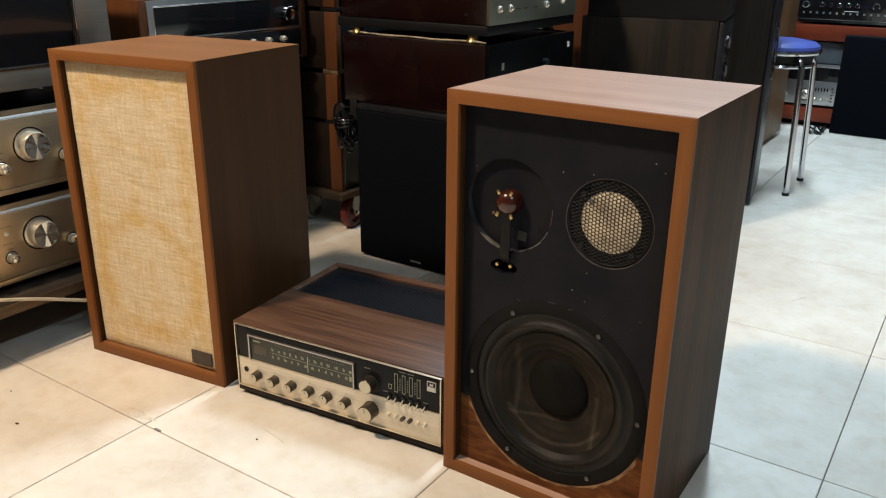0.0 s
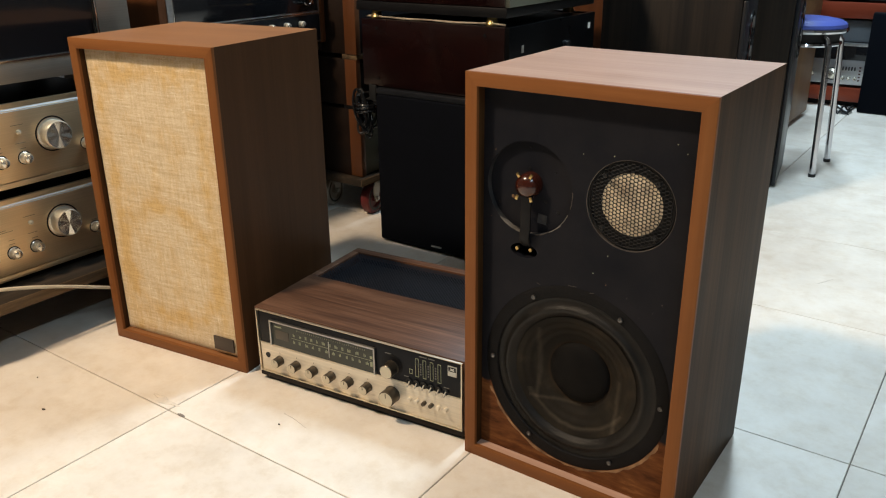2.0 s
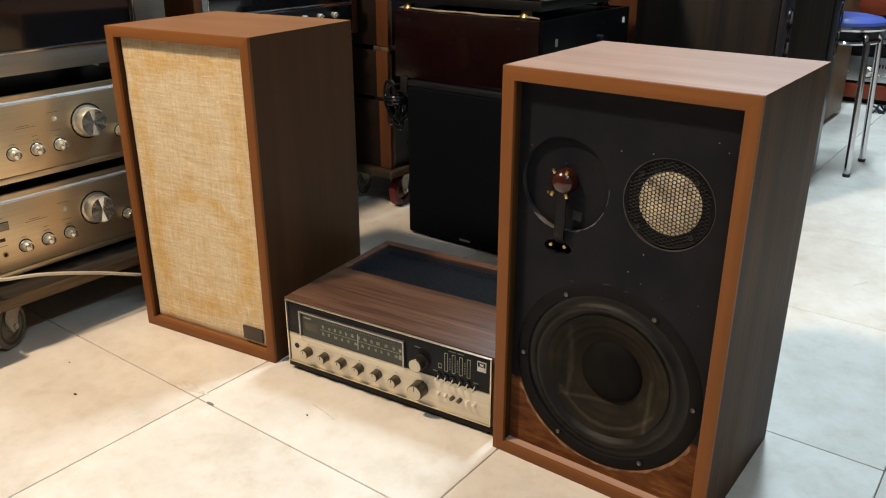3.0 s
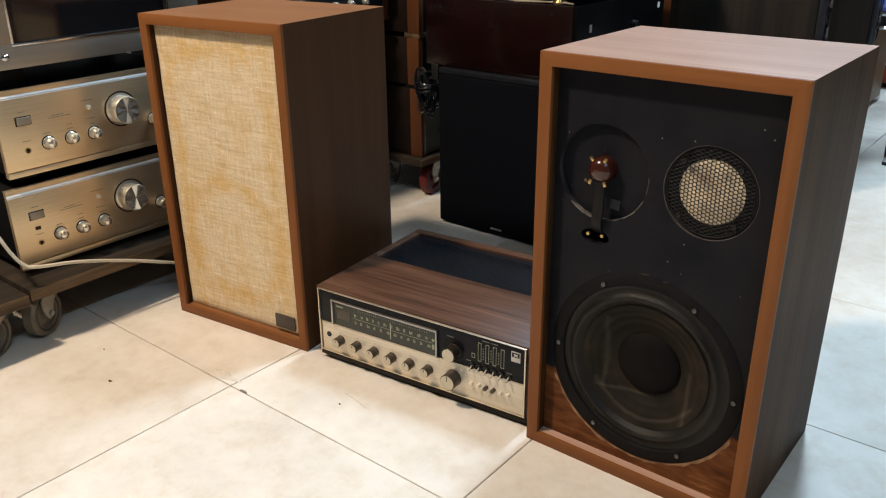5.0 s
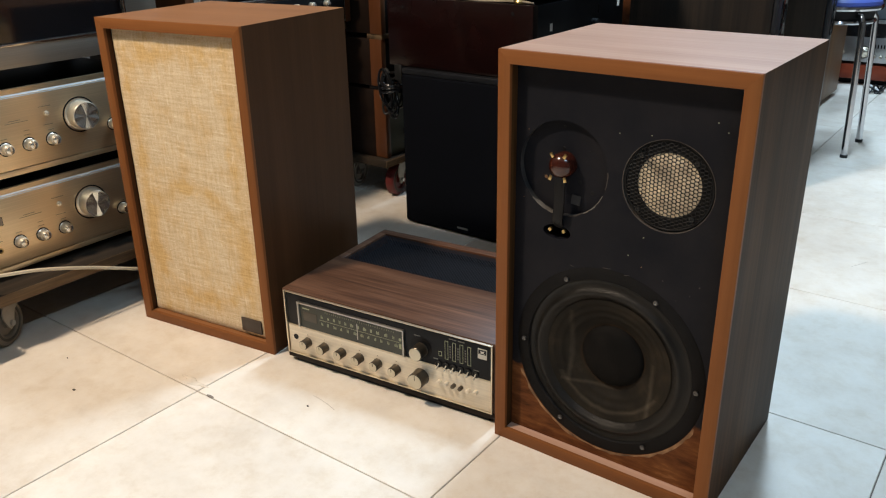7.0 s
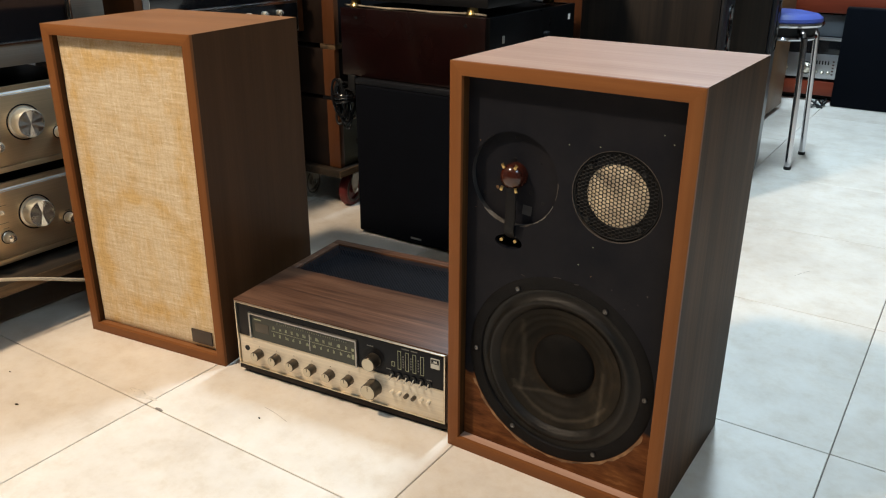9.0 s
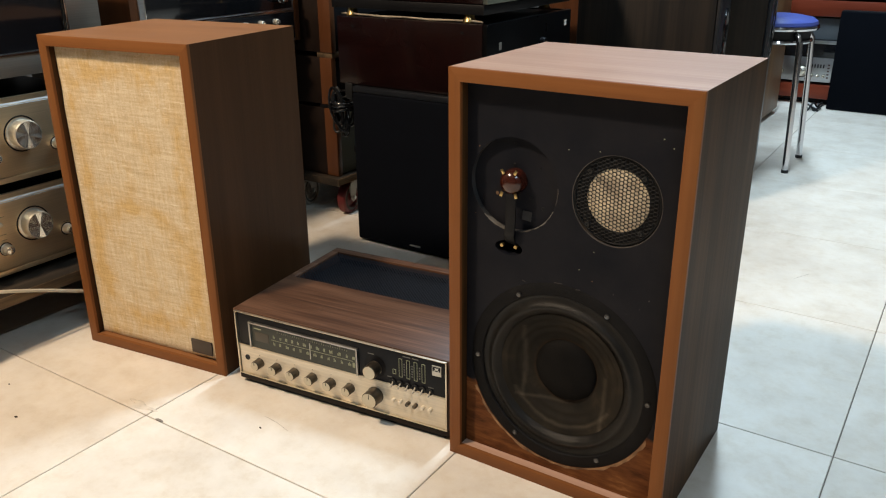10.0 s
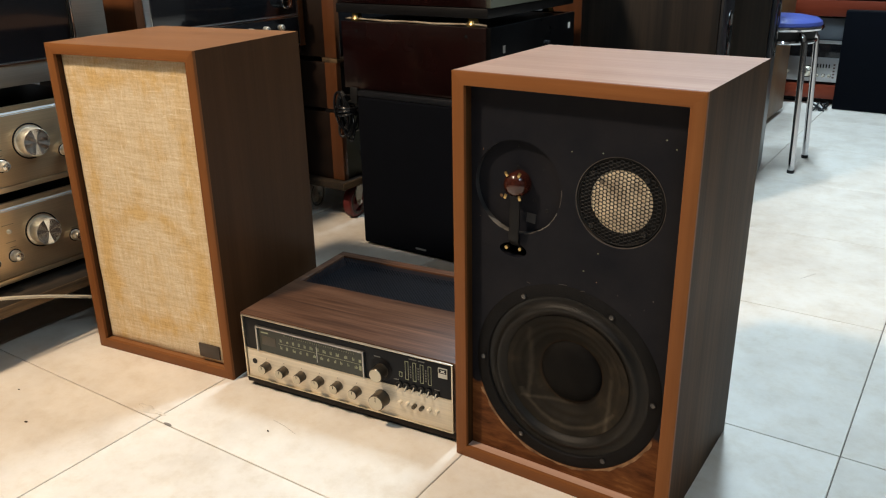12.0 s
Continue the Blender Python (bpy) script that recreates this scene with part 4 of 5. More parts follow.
dk = thing("tape_deck", pose(-0.97, -0.295, 0.519, 0, 0, 90), "large champagne-grey deck with dark glass window, stacked on amplifier", "tape deck")
w, h = 0.455, 0.24
part("body", boxed(0.008, w - 0.008, 0.014, 0.38, 0.004, h, 0.002), M["black"], dk)
for x in (0.03, w - 0.08):
    for y in (0.04, 0.3):
        part("foot", boxed(x, x + 0.05, y, y + 0.05, -0.038, 0.005, 0.004), M["black"], dk)
bm = bmesh.new()
for b in ((0, w, 0.0, 0.044), (0, 0.053, 0.044, h), (0.377, w, 0.044, h), (0.053, 0.377, h - 0.05, h)):
    box(bm, b[0], b[1], 0, 0.014, b[2], b[3], 0.0008)
part("faceplate", bm, M["champagne_dull"], dk, "brushed grey-champagne front frame")
bm = bmesh.new()
for b in ((0.049, 0.381, 0.0395, 0.0445), (0.049, 0.0535, 0.0445, h - 0.05), (0.3765, 0.381, 0.0445, h - 0.05)):
    box(bm, b[0], b[1], -0.002, 0.004, b[2], b[3], 0.001)
part("window_bezel", bm, M["bright_edge"], dk)
part("window", boxed(0.0535, 0.3765, 0.006, 0.012, 0.0445, h - 0.05, 0), M["black_gloss"], dk, "dark reflective glass window")
for x in (0.0335, w - 0.033):
    part("screw", turned([(0.0075, 0), (0.0075, 0.001), (0.0062, 0.0025), (0.003, 0.0045), (0, 0.005)], out(x, 0, 0.022), 20), M["chrome"], dk)


def caster(parent, x, y, top, r, wheel, fork, turn):
    """A swivel caster under a board: plate, bent fork, tyre and hub."""
    m = pose(x, y, 0, 0, 0, turn)
    c = part("caster", boxed(-0.035, 0.035, -0.03, 0.03, top - 0.004, top, 0.001), fork, parent, at=m)
    for s in (-1, 1):
        bm = prism(bmesh.new(), [(-0.024, top - 0.004), (0.032, top - 0.004), (0.042, top - 0.018), (0.042, top - 0.034), (0.033, r - 0.004), (0.026, r - 0.012), (0.016, r - 0.008), (0.006, top - 0.03), (-0.016, top - 0.014)], s * 0.018 - 0.0015, s * 0.018 + 0.0015)
        part("fork", bm, fork, c)
    lm = Matrix.Translation((0.022, 0, r)) @ Matrix.Rotation(radians(90), 4, "X")
    part("tyre", turned([(r * 0.62, -0.012), (r - 0.004, -0.0135), (r, -0.009), (r, 0.009), (r - 0.004, 0.0135), (r * 0.62, 0.012), (r * 0.55, 0.006), (r * 0.55, -0.006)], lm, 28, close=True), wheel, c, "worn caster wheel")
    for s in (-1, 1):
        part("tyre_groove", turned([(r * 0.80, s * 0.0136), (r * 0.78, s * 0.0142), (r * 0.70, s * 0.0142), (r * 0.68, s * 0.0130)], lm, 28), M["wheel_dark"], c)
    part("hub", turned([(0, -0.013), (0.010, -0.013), (0.012, -0.007), (r * 0.58, -0.006), (r * 0.58, 0.006), (0.012, 0.007), (0.010, 0.013), (0, 0.013)], lm, 20), wheel, c)
    part("axle", turned([(0, -0.024), (0.006, -0.024), (0.006, 0.024), (0, 0.024)], lm, 10), M["steel"], c)


def dolly(x0, x1, y0, y1, top, th, casters, label, at=(0.0, 0.016)):
    d = thing("dolly", pose(*at, 0), label, "dolly")
    part("board", boxed(x0, x1 - 0.002, y0, y1, top - th, top, 0.002), M["ply"], d)
    part("board_edge", boxed(x1 - 0.002, x1, y0, y1, top - th + 0.001, top - 0.001, 0.0005), M["ply_edge"], d, "splintered pale plywood edge")
    for x, y, turn, wheel in casters:
        caster(d, x, y, top - th, 0.047, wheel, M["galvanised"], turn)
    return d


dolly(-1.40, -0.905, -0.352, 0.20, 0.121, 0.024, [(-0.965, -0.300, -60, M["wheel"]), (-0.965, 0.14, -40, M["wheel"]), (-1.33, -0.30, 20, M["wheel"]), (-1.33, 0.14, 60, M["wheel"])], "worn plywood dolly on grey swivel casters")
dolly(-1.40, -0.890, -0.95, -0.362, 0.121, 0.024, [(-0.945, -0.412, -70, M["wheel"]), (-0.945, -0.90, -70, M["wheel"]), (-1.33, -0.42, 20, M["wheel"]), (-1.33, -0.9, 60, M["wheel"])], "worn plywood dolly on grey swivel casters beside another dolly")
tagged(part("power_cable", tube(bmesh.new(), [(-1.02, -0.370, 0.30), (-0.945, -0.361, 0.245), (-0.922, -0.347, 0.197), (-0.912, -0.333, 0.172), (-0.905, -0.313, 0.163), (-0.900, -0.235, 0.148), (-0.896, -0.135, 0.117), (-0.890, -0.038, 0.080), (-0.885, 0.065, 0.040), (-0.88, 0.155, 0.005)], 0.0036, 8), M["cream_cable"]), "cream power cable draped over the dolly edge", "cable")

# ---- wood-cased receiver on its stand behind the linen loudspeaker ----
st = thing("stand", pose(-0.005, 0.027, 0.003), "plain dark wooden stand under a receiver", "stand")
part("shelf", boxed(-1.42, -0.98, 0.215, 0.735, 0.478, 0.498, 0.001), M["dark_walnut"], st)
for y in (0.215, 0.713):
    part("side", boxed(-1.40, -1.0, y, y + 0.022, -0.003, 0.478, 0.001), M["dark_walnut"], st)
wr = thing("receiver", pose(-0.975, 0.240, 0.501, 0, 0, 90), "large black-fronted receiver in orange-brown wooden case", "receiver")
w, h = 0.532, 0.173
part("side_panel", boxed(0, 0.022, 0.002, 0.40, 0, h, 0.001), M["orange_wood"], wr)
part("side_panel", boxed(w - 0.022, w, 0.002, 0.40, 0, h, 0.001), M["orange_wood"], wr)
part("top_panel", boxed(0.022, w - 0.022, 0.02, 0.40, h - 0.014, h - 0.001, 0.001), M["orange_wood"], wr)
part("body", boxed(0.022, w - 0.022, 0.012, 0.39, 0.002, h - 0.014, 0), M["black"], wr)
part("faceplate", boxed(0.022, w - 0.022, 0.0, 0.012, 0.003, h - 0.003, 0.001), M["silver"], wr, "silver metal front frame")
part("dial_window", boxed(0.040, w - 0.030, -0.002, 0.001, 0.086, h - 0.018, 0.001), M["black_gloss"], wr, "long black glass dial window")
bm = bmesh.new()
for b in ((0.036, w - 0.026, 0.079, 0.083), (0.036, w - 0.026, h - 0.018, h - 0.015), (0.036, 0.039, 0.083, h - 0.018)):
    box(bm, b[0], b[1], -0.003, 0.001, b[2], b[3], 0.0005)
part("dial_trim", bm, M["bright_edge"], wr)
part("lower_panel", boxed(0.030, w - 0.026, -0.002, 0.001, 0.008, 0.076, 0.001), M["black"], wr)
part("tuning_knob", turned([(0.018, 0), (0.018, 0.016), (0.0165, 0.018), (0.013, 0.018), (0.012, 0.0165), (0, 0.0165)], out(0.452, -0.002, 0.119), 32), M["chrome"], wr, "chrome tuning knob")
for k in range(7):
    round_knob(wr, "knob", 0.115 + k * 0.053, 0.056, 0.0080, 0.015)
for x, z in ((0.480, 0.106), (0.480, 0.134)):
    part("push_button", turned([(0.003, 0), (0.003, 0.006), (0, 0.007)], out(x, -0.002, z), 12), M["chrome"], wr)

# ---- stack of wood-sided units on a small dolly ----
sd = dolly(-1.32, -0.85, 0.715, 1.20, 0.124, 0.022, [(-0.885, 0.815, -80, M["red_wheel"]), (-1.03, 0.765, 100, M["galvanised"]), (-0.9, 1.14, 20, M["wheel"]), (-1.27, 1.14, 20, M["wheel"])], "plywood dolly with a red caster under stacked units", (-0.012, 0.046))


def wood_unit(z0, z1, front, x1=-0.862, dy=0.0):
    u = thing("hifi_unit", pose(x1 - 0.012, 0.781 + dy, z0, 0, 0, 90), "hi-fi unit in orange-brown wooden case, stacked with others", "hi-fi unit", "stacked wood-cased units")
    h = z1 - z0
    # Each side is dark brown behind and orange-brown along its front 4 cm.
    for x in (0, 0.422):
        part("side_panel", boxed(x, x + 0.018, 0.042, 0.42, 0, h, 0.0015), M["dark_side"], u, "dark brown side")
        part("front_cheek", boxed(x - 0.001, x + 0.018, 0.0, 0.0415, 0, h, 0.0015), M["orange_wood"], u, "orange-brown wooden front strip of the side")
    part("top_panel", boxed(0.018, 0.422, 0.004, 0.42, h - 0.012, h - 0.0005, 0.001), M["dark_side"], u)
    part("body", boxed(0.018, 0.422, 0.018, 0.41, 0.002, h - 0.012, 0), M["black"], u)
    part("faceplate", boxed(0.018, 0.422, 0.004, 0.018, 0.003, h - 0.013, 0.001), front, u)
    if front == M["silver_dim"]:
        part("button", boxed(0.075, 0.10, -0.006, 0.004, 0.055, 0.072, 0.002), M["chrome"], u, "square chrome push button")
    for k in range(3):
        round_knob(u, "knob", 0.14 + k * 0.09, h * 0.4, 0.012, 0.016)
    return u


wood_unit(0.126, 0.318, M["silver_dim"])
wood_unit(0.329, 0.456, M["black"], -0.868)
wood_unit(0.470, 0.622, M["black"], -0.864)
wood_unit(0.634, 0.805, M["black"], -0.867)
for z in (0.318, 0.456, 0.622):
    tagged(part("spacer_strip", boxed(-0.932, -0.878, 0.783, 1.21, z, z + (0.011 if z < 0.4 else 0.014 if z < 0.5 else 0.012), 0.001), M["ply_edge"] if 0.4 < z < 0.5 else M["black"]), "thin strip laid between stacked units", "spacer strip")

# ---- subwoofer with burgundy amplifiers on top ----
sw = thing("subwoofer", pose(-0.725, 0.671, 0), "black subwoofer with cloth grille standing on floor", "subwoofer")
part("cabinet", boxed(0, 0.382, 0.022, 0.43, 0.006, 0.413, 0.003), M["black"], sw)
part("grille", boxed(0.002, 0.380, 0, 0.021, 0.006, 0.3975, 0.006, 3), M["black_cloth"], sw, "black cloth grille panel")
part("top_lip", boxed(0.0, 0.382, 0.005, 0.0215, 0.398, 0.4128, 0.003), M["satin_black"], sw, "satin black top edge")
part("badge", boxed(0.172, 0.205, -0.0015, 0.0005, 0.018, 0.023, 0.0005), M["steel"], sw, "small silver maker badge")
for x in (0.03, 0.352):
    for y in (0.05, 0.39):
        part("foot", turned([(0, 0), (0.015, 0), (0.018, 0.007), (0, 0.007)], Matrix.Translation((x, y, 0)), 16), M["rubber"], sw)


def burgundy_amp(z0, z1, front, label):
    a = thing("amplifier", pose(-0.353, 0.692, z0, 0, 0, 90), label, "amplifier", "burgundy amplifiers")
    h = z1 - z0
    part("side_panel", boxed(0, 0.016, 0.002, 0.425, 0, h, 0.002), M["burgundy"], a, "glossy burgundy side panel")
    part("side_panel", boxed(0.424, 0.44, 0.002, 0.425, 0, h, 0.002), M["burgundy"], a, "glossy burgundy side panel")
    part("body", boxed(0.016, 0.424, 0.012, 0.42, 0.002, h - 0.003, 0.001), M["black"], a)
    part("faceplate", boxed(0, 0.44, -0.010, 0.002, 0, h, 0.0015), front, a)
    for y in (0.055, 0.375):
        for z in (0.02, h - 0.022):
            part("screw", turned([(0.0045, 0), (0.0045, 0.0015), (0.002, 0.002), (0, 0.001)], Matrix.Translation((0, y, z)) @ Matrix.Rotation(radians(-90), 4, "Y"), 14), M["black_gloss"], a)
    return a


a = burgundy_amp(0.4145, 0.581, M["front_black"], "glossy burgundy-sided amplifier with black front, standing on subwoofer")
part("sticker", boxed(0.40, 0.412, -0.0108, -0.010, 0.128, 0.142, 0), M["white"], a)
part("sticker", boxed(0.055, 0.066, -0.0108, -0.010, 0.105, 0.122, 0), M["steel"], a)
part("knob", turned([(0.012, 0), (0.012, 0.012), (0.010, 0.014), (0, 0.014)], out(0.27, -0.010, 0.10), 24), M["black"], a)
a = burgundy_amp(0.624, 0.79, M["silver_dim"], "glossy burgundy-sided amplifier with silver front, on black plinth")
for x, z, r in ((0.035, 0.034, 0.0085), (0.085, 0.034, 0.0085), (0.265, 0.034, 0.0085), (0.36, 0.05, 0.02), (0.16, 0.075, 0.007)):
    round_knob(a, "knob", x, z, r, 0.016)
for x0, x1, z in ((0.115, 0.135, 0.030), (0.15, 0.17, 0.030), (0.20, 0.22, 0.030)):
    part("label_mark", boxed(x0, x1, -0.0106, -0.010, z, z + 0.0015, 0), M["black"], a)
t = thing("plinth_board", pose(-0.004, 0.036, 0.007), "black plinth board on gold feet between two amplifiers", "plinth")
part("board", boxed(-0.785, -0.345, 0.652, 1.10, 0.594, 0.616, 0.002), M["black"], t)
for x in (-0.735, -0.395):
    for y in (0.672, 1.05):
        part("foot", turned([(0, 0.5745), (0.014, 0.5745), (0.016, 0.579), (0.013, 0.584), (0.011, 0.594), (0, 0.594)], Matrix.Translation((x, y, 0)), 24), M["brass"], t, "turned brass foot")
tagged(part("packing_strip", at=Matrix.Translation((-0.004, 0.036, 0.007)), bm=tube(bmesh.new(), [(-0.772, 0.675, 0.5785), (-0.745, 0.664, 0.5800), (-0.70, 0.668, 0.5790), (-0.64, 0.665, 0.5775), (-0.57, 0.668, 0.5785), (-0.50, 0.664, 0.5772), (-0.44, 0.668, 0.5785), (-0.385, 0.664, 0.5795), (-0.358, 0.670, 0.5775)], 0.0024, 8), material=M["packing"]), "pale packing strip lying on the lower amplifier", "packing strip")
# coiled black cable hanging behind the subwoofer's corner
cb = thing("cable_coil", pose(-0.008, 0.038, 0.005), "coiled black power cable hanging beside the subwoofer", "cable")
rnd = random.Random(8)
for k in range(7):
    cx, cz, rx, rz = -0.776 + rnd.uniform(-0.016, 0.014), 0.335 + rnd.uniform(-0.018, 0.012), rnd.uniform(0.012, 0.026), rnd.uniform(0.034, 0.054)
    lean = rnd.uniform(-0.25, 0.25)
    pts = [(cx + rx * math.cos(a * 0.7 + k) + lean * rz * math.sin(a * 0.7 + k), 0.650 + 0.005 * k + 0.006 * math.sin(a + k), cz + rz * math.sin(a * 0.7 + k)) for a in range(10)]
    part("loop", tube(bmesh.new(), pts, 0.0036, 7, 5), M["rubber"] if k % 2 else M["black_gloss"], cb)
for k in range(3):
    pts = [(-0.776 + 0.027 * math.cos(a * 0.785), 0.665 + 0.024 * math.sin(a * 0.785), 0.338 + 0.008 * k + 0.003 * math.sin(a + k)) for a in range(9)]
    part("wrap", tube(bmesh.new(), pts, 0.0038, 7, 5), M["black_gloss"], cb)
part("tail", tube(bmesh.new(), [(-0.745, 0.66, 0.37), (-0.735, 0.66, 0.40), (-0.728, 0.665, 0.412), (-0.71, 0.69, 0.4125)], 0.0036, 7), M["rubber"], cb)
part("plug", boxed(-0.752, -0.728, 0.650, 0.668, 0.37, 0.412, 0.004), M["rubber"], cb, "moulded black plug")

# ---- dark floor-standing loudspeakers and cabinets behind ----


def tower(x, y, yaw, d, w, h, label):
    """Side faces the aisle's end; the front baffle looks into the aisle."""
    t = thing("floor_loudspeaker", pose(x, y, 0, 0, 0, yaw + 90), label, "loudspeaker", "dark floor-standing loudspeakers")
    part("cabinet", boxed(0, w, 0.014, d, 0, h, 0.003), M["dark_walnut"], t)
    part("front_baffle", boxed(0.004, w - 0.004, 0, 0.014, 0.004, h - 0.004, 0.004), M["satin_black"], t, "satin black front baffle")
    for z in (0.44, 0.52):
        part("trim_ring", turned([(0.05, 0), (0.05, 0.004), (0.042, 0.006), (0.04, 0.0)], out(w / 2, 0, z), 32), M["black_gloss"], t)
    return t


tower(-0.005, 1.335, 10.5, 0.385, 0.305, 0.611, "dark walnut floor-standing loudspeaker with black front")
tower(0.034, 1.745, 9.4, 0.41, 0.30, 1.15, "tall dark walnut floor-standing loudspeaker with black front")
bx = thing("black_cabinet", pose(-0.005, 1.335, 0.611, 0, 0, 100.5), "plain black cabinet standing on a loudspeaker", "cabinet")
part("body", boxed(0, 0.30, 0.0, 0.37, 0.0, 0.50, 0.003), M["black"], bx)
part("top", boxed(-0.002, 0.302, -0.002, 0.372, 0.5005, 0.515, 0.002), M["black"], bx)
cbn = thing("wooden_cabinet", pose(-0.62, 1.516, 0), "tall orange-brown wooden cabinet", "cabinet")
part("body", boxed(0, 0.26, 0.012, 0.42, 0.0, 0.98, 0.003), M["orange_wood"], cbn)
part("edge", boxed(0.235, 0.26, 0.0, 0.0115, 0.0, 0.98, 0.001), M["orange_wood"], cbn)
cbn = thing("wooden_cabinet", pose(-0.143, 2.601, 0.02), "light brown wooden cabinet raised on a dark base", "cabinet")
part("body", boxed(-0.45, 0, 0.0, 0.345, 0.0, 0.75, 0.003), M["oak"], cbn)
part("base", boxed(-0.43, -0.03, 0.02, 0.325, -0.02, 0.0, 0), M["black"], cbn)


# ---- stools ----
def stool(x, y, turn):
    s = thing("stool", pose(x, y, 0, 0, 0, turn) @ Matrix.Scale(1.02, 4), "round stool with blue vinyl seat and chrome legs standing on floor", "stool")
    part("cushion", turned([(0, 0.497), (0.075, 0.495), (0.112, 0.488), (0.126, 0.478), (0.128, 0.468), (0, 0.468)], None, 48), M["blue_vinyl"], s, "blue vinyl cushion")
    part("rim", turned([(0.124, 0.468), (0.132, 0.466), (0.134, 0.459), (0.130, 0.453), (0.116, 0.451), (0, 0.451)], None, 48), M["chrome"], s, "chrome rim")
    part("under_plate", turned([(0, 0.4508), (0.112, 0.4508), (0.108, 0.424), (0, 0.424)], None, 40), M["black"], s)
    part("under_ring", turned([(0.104, 0.424), (0.116, 0.422), (0.118, 0.416), (0.114, 0.411), (0, 0.411)], None, 40), M["chrome"], s, "thin chrome ring below the seat")
    for k in range(4):
        a = k * math.pi / 2 + math.pi / 4
        c, q = math.cos(a), math.sin(a)
        leg = part("leg", tube(bmesh.new(), [(0.06 * c, 0.06 * q, 0.443), (0.112 * c, 0.112 * q, 0.440), (0.135 * c, 0.135 * q, 0.420), (0.142 * c, 0.142 * q, 0.375), (0.160 * c, 0.160 * q, 0.008)], 0.0098, 12), M["chrome"], s)
        part("foot", turned([(0, 0), (0.0118, 0), (0.0118, 0.010), (0, 0.010)], Matrix.Translation((0.160 * c, 0.160 * q, 0)), 14), M["rubber"], leg)


stool(-0.013, 2.062, 0)

# ---- rack at the far end ----
rk = thing("rack", pose(-0.614, 3.219, 0) @ Matrix.Scale(1.033, 4), "red-brown wooden equipment rack with open shelves", "rack")
part("upright", boxed(-0.02, 0.02, 0.0, 0.42, 0, 1.25, 0.001), M["red_shelf"], rk)
part("upright", boxed(1.30, 1.34, 0.0, 0.42, 0, 1.25, 0.001), M["red_shelf"], rk)
part("shelf", boxed(0.02, 1.30, -0.02, 0.42, 0.385, 0.452, 0.002), M["red_shelf"], rk)
part("shelf", boxed(0.02, 1.30, -0.02, 0.42, 0.028, 0.088, 0.002), M["red_shelf"], rk)
part("shelf", boxed(0.02, 1.30, -0.02, 0.42, 0.80, 0.83, 0.002), M["red_shelf"], rk)
part("back_board", boxed(0.02, 1.30, 0.42, 0.43, 0.03, 1.2, 0), M["black"], rk)
part("runner", boxed(0.02, 1.30, 0.03, 0.40, 0.0, 0.028, 0), M["black"], rk)
ba = thing("mixer_amplifier", pose(-0.186, 3.204, 0.469) @ Matrix.Scale(1.033, 4), "black amplifier with rows of ringed knobs, on a shelf", "amplifier")
part("body", boxed(0, 0.44, 0.006, 0.36, 0.012, 0.15, 0.002), M["black"], ba)
part("faceplate", boxed(-0.005, 0.445, 0, 0.006, 0.008, 0.152, 0.001), M["black_gloss"], ba)
for k, x in enumerate((0.022, 0.088, 0.122, 0.158, 0.194, 0.228, 0.302, 0.36, 0.41)):
    r = 0.0145 if k in (0, 6) else 0.0095
    part("knob", turned([(r, 0), (r, 0.010), (r * 0.8, 0.012), (r * 0.8, 0.010), (0, 0.010)], out(x, 0, 0.082), 24), M["chrome"], ba, "ringed knob")
    part("knob_cap", turned([(r * 0.79, 0.0104), (0, 0.0106)], out(x, 0, 0.082), 24), M["black"], ba)
for k in range(15):
    part("button", boxed(0.012 + k * 0.027, 0.020 + k * 0.027, -0.003, 0, 0.044, 0.052, 0.0005), M["steel"], ba)
part("trim_line", boxed(0.0, 0.44, -0.001, 0, 0.020, 0.022, 0), M["steel"], ba)
part("trim_line", boxed(0.18, 0.235, -0.001, 0, 0.057, 0.0595, 0), M["white"], ba)
sr = thing("receiver", pose(-0.228, 3.212, 0.0914) @ Matrix.Scale(1.033, 4), "silver-fronted receiver with small knobs on the lower shelf", "receiver")
part("body", boxed(0.004, 0.436, 0.006, 0.36, 0.004, 0.195, 0.002), M["black"], sr)
part("faceplate", boxed(0, 0.44, 0, 0.006, 0.012, 0.118, 0.001), M["silver"], sr)
part("dial_window", boxed(0.0, 0.44, -0.001, 0.006, 0.119, 0.178, 0.001), M["black_gloss"], sr)
part("top_trim", boxed(0.0, 0.44, -0.002, 0.006, 0.179, 0.193, 0.001), M["silver"], sr)
for x, z, r in ((0.03, 0.05, 0.008), (0.115, 0.055, 0.021), (0.16, 0.04, 0.006), (0.185, 0.04, 0.006), (0.21, 0.04, 0.006)):
    round_knob(sr, "knob", x, z, r, 0.014)
for k in range(5):
    part("button", boxed(0.155 + k * 0.012, 0.160 + k * 0.012, -0.004, 0, 0.074, 0.090, 0.0005), M["black"], sr)
for k in range(5):
    part("indicator", boxed(0.222, 0.230, -0.002, 0, 0.030 + k * 0.014, 0.036 + k * 0.014, 0), M["red"], sr)
gb = thing("hifi_unit", pose(-0.2, 3.23, 0.2933) @ Matrix.Scale(1.033, 4), "grey metal hi-fi unit under the shelf", "hi-fi unit")
part("body", boxed(0, 0.43, 0.006, 0.35, 0.0, 0.09, 0.002), M["steel"], gb)
part("faceplate", boxed(-0.003, 0.433, 0, 0.006, 0.0, 0.092, 0.001), plain("grey_front", (0.10, 0.11, 0.12), 0.4), gb)
fs = thing("loudspeaker", pose(0.032, 3.114, 0, 0, 0, -1.7) @ Matrix.Scale(1.033, 4), "black loudspeaker with cloth front, standing before the rack", "loudspeaker")
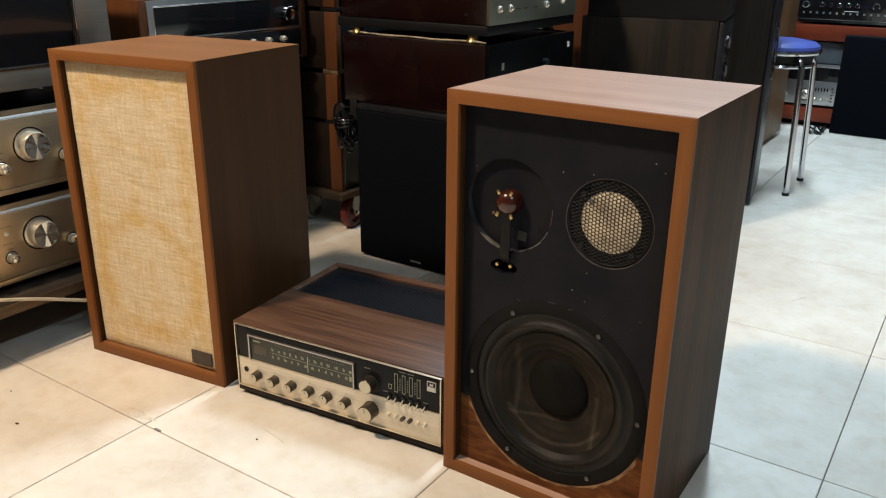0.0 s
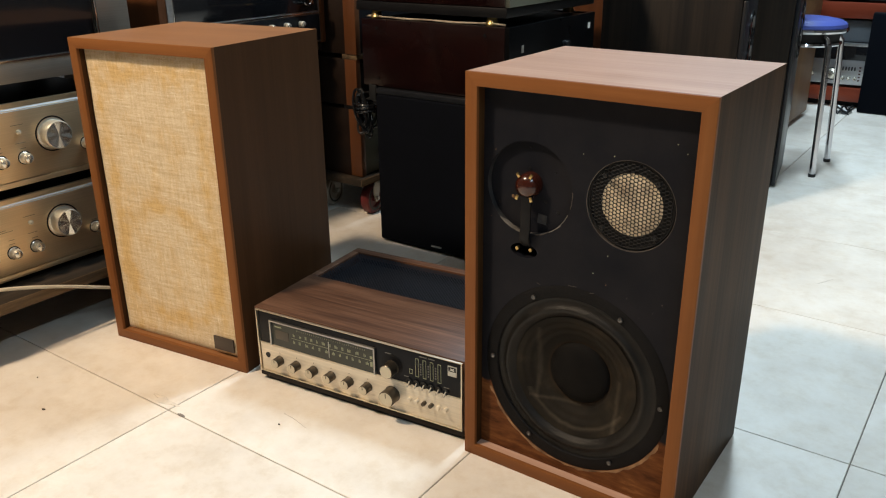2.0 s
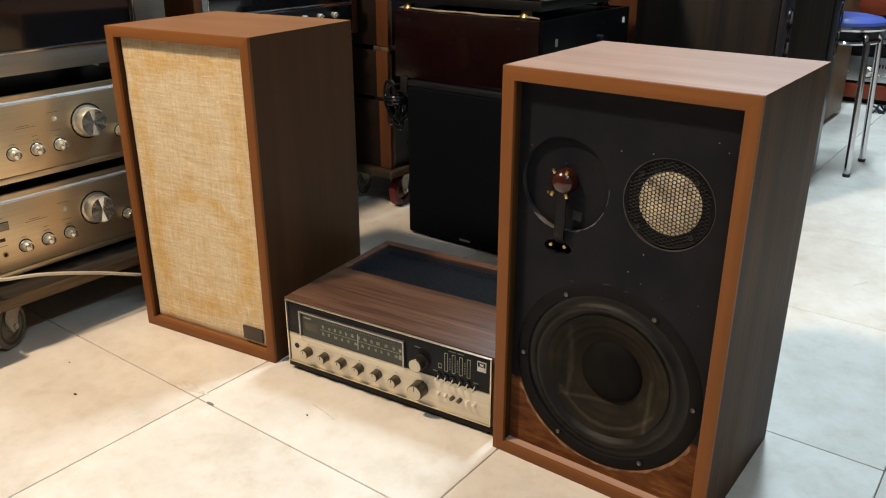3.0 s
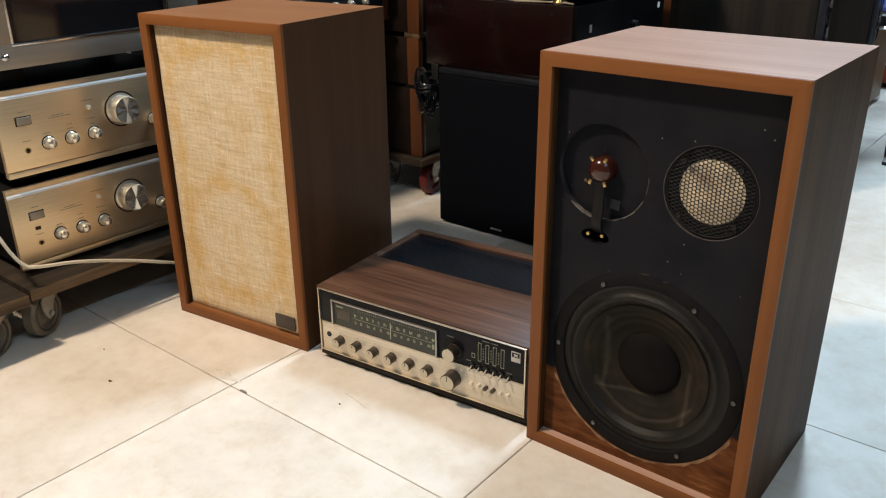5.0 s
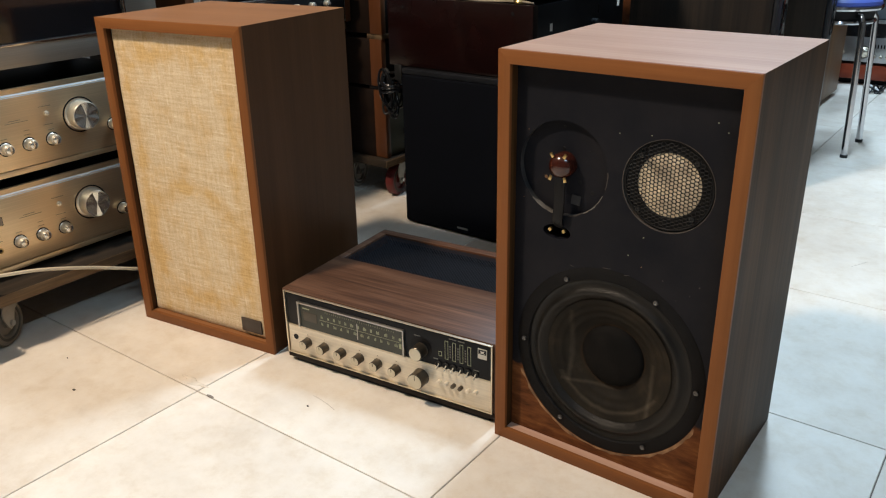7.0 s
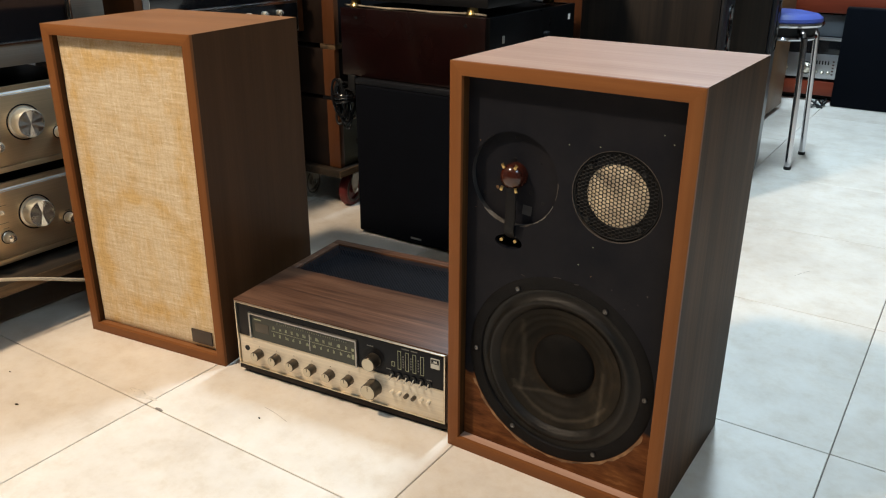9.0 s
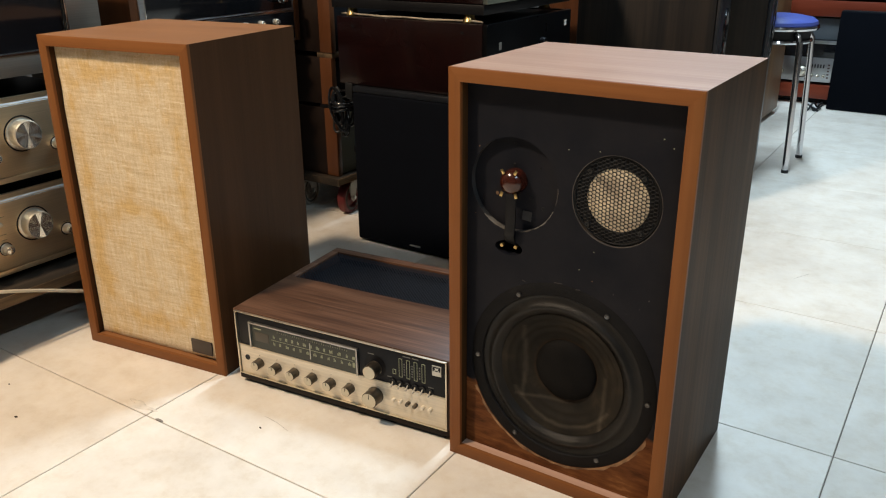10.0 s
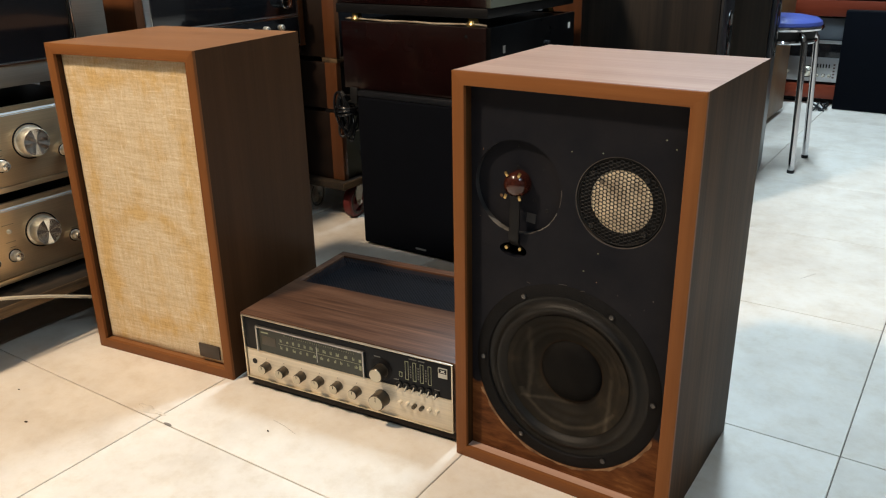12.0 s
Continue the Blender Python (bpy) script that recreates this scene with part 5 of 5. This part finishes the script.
part("cabinet", boxed(0, 0.30, 0.02, 0.062, 0, 0.419, 0.002), M["black"], fs)
part("grille", boxed(0.002, 0.298, 0, 0.0195, 0.003, 0.416, 0.004), M["black_cloth"], fs)
cl = thing("cable_tangle", pose(0.024, 0.13, 0), "tangle of black and clear cables on floor", "cable")
rnd = random.Random(3)
for k in range(4):
    pts = [(-0.035 + rnd.uniform(-0.04, 0.035), 2.95 + rnd.uniform(-0.05, 0.03), 0.004 + rnd.uniform(0, 0.03) * (i % 2)) for i in range(6)]
    part("strand", tube(bmesh.new(), pts, 0.004, 6, 5), M["rubber"] if k else M["steel"], cl)

# ---- dirt and marks on the floor ----
for x, y, r in ((-0.685, -0.322, 0.004), (-0.304, -0.118, 0.0024), (-0.80, -0.267, 0.002)):
    rnd = random.Random(int(x * 1000))
    bm = turned([(0, 0.0018), (r * 0.7, 0.0014), (r, 0)], Matrix.Translation((x, y, 0)) @ Matrix.Diagonal((1, 0.6, 1, 1)), 9)
    for v in bm.verts:
        v.co += Vector((rnd.uniform(-1, 1), rnd.uniform(-1, 1), 0)) * r * 0.25
    tagged(part("dirt_speck", bm, M["dirt"]), "small dark speck of dirt on the floor tile", "dirt")
rnd = random.Random(5)
bm = turned([(0, 0.0012), (0.5, 0.0009), (0.8, 0.0013), (1.0, 0)], None, 26)
for v in bm.verts:
    a, r = math.atan2(v.co.y, v.co.x), math.hypot(v.co.x, v.co.y)
    k = 0.75 + 0.25 * math.sin(3 * a + 1) + 0.15 * math.sin(5 * a) + rnd.uniform(-0.08, 0.08)
    v.co = Vector((-0.534 + 0.040 * r * k * math.cos(a), -0.182 + 0.013 * r * k * math.sin(a), v.co.z))
tagged(part("glue_smear", bm, M["putty"]), "shiny smear of old glue on the tile joint", "glue smear")
tagged(part("chip", turned([(0, 0.0018), (0.008, 0.0012), (0.011, 0)], Matrix.Translation((-0.467, -0.195, 0)) @ Matrix.Diagonal((0.9, 0.3, 1, 1)), 11), M["grout"]), "chipped tile corner filled with dirt", "chip")
for p, q in (((-0.322, -0.088), (-0.258, -0.100)), ((0.32, 1.02), (0.345, 1.07))):
    bm = tube(bmesh.new(), [(*p, 0.0002), ((p[0] + q[0]) / 2 + 0.001, (p[1] + q[1]) / 2 + 0.0015, 0.0004), (*q, 0.0002)], 0.00022, 5)
    tagged(part("hair", bm, M["hair"]), "thin dark hair lying on the floor", "hair")

# ---- floor tiles ----
PX, PY, OX, OY, J = 0.510, 0.510, 0.5199, -0.1968, 0.0020
bm = bmesh.new()
box(bm, J / 2, PX - J / 2, J / 2, PY - J / 2, -0.008, 0.0, 0.0008, 1)
me = bpy.data.meshes.new("tile")
bm.to_mesh(me)
bm.free()
me.materials.append(M["tile"])
for i in range(-5, 6):
    for j in range(-6, 8):
        x, y = OX + i * PX, OY + j * PY
        if x < X0 - 0.45 or x > X1 or y < Y0 - 0.45 or y > Y1:
            continue
        ob = new("tile", me)
        ob.parent = floor
        ob.location = (x, y, 0)
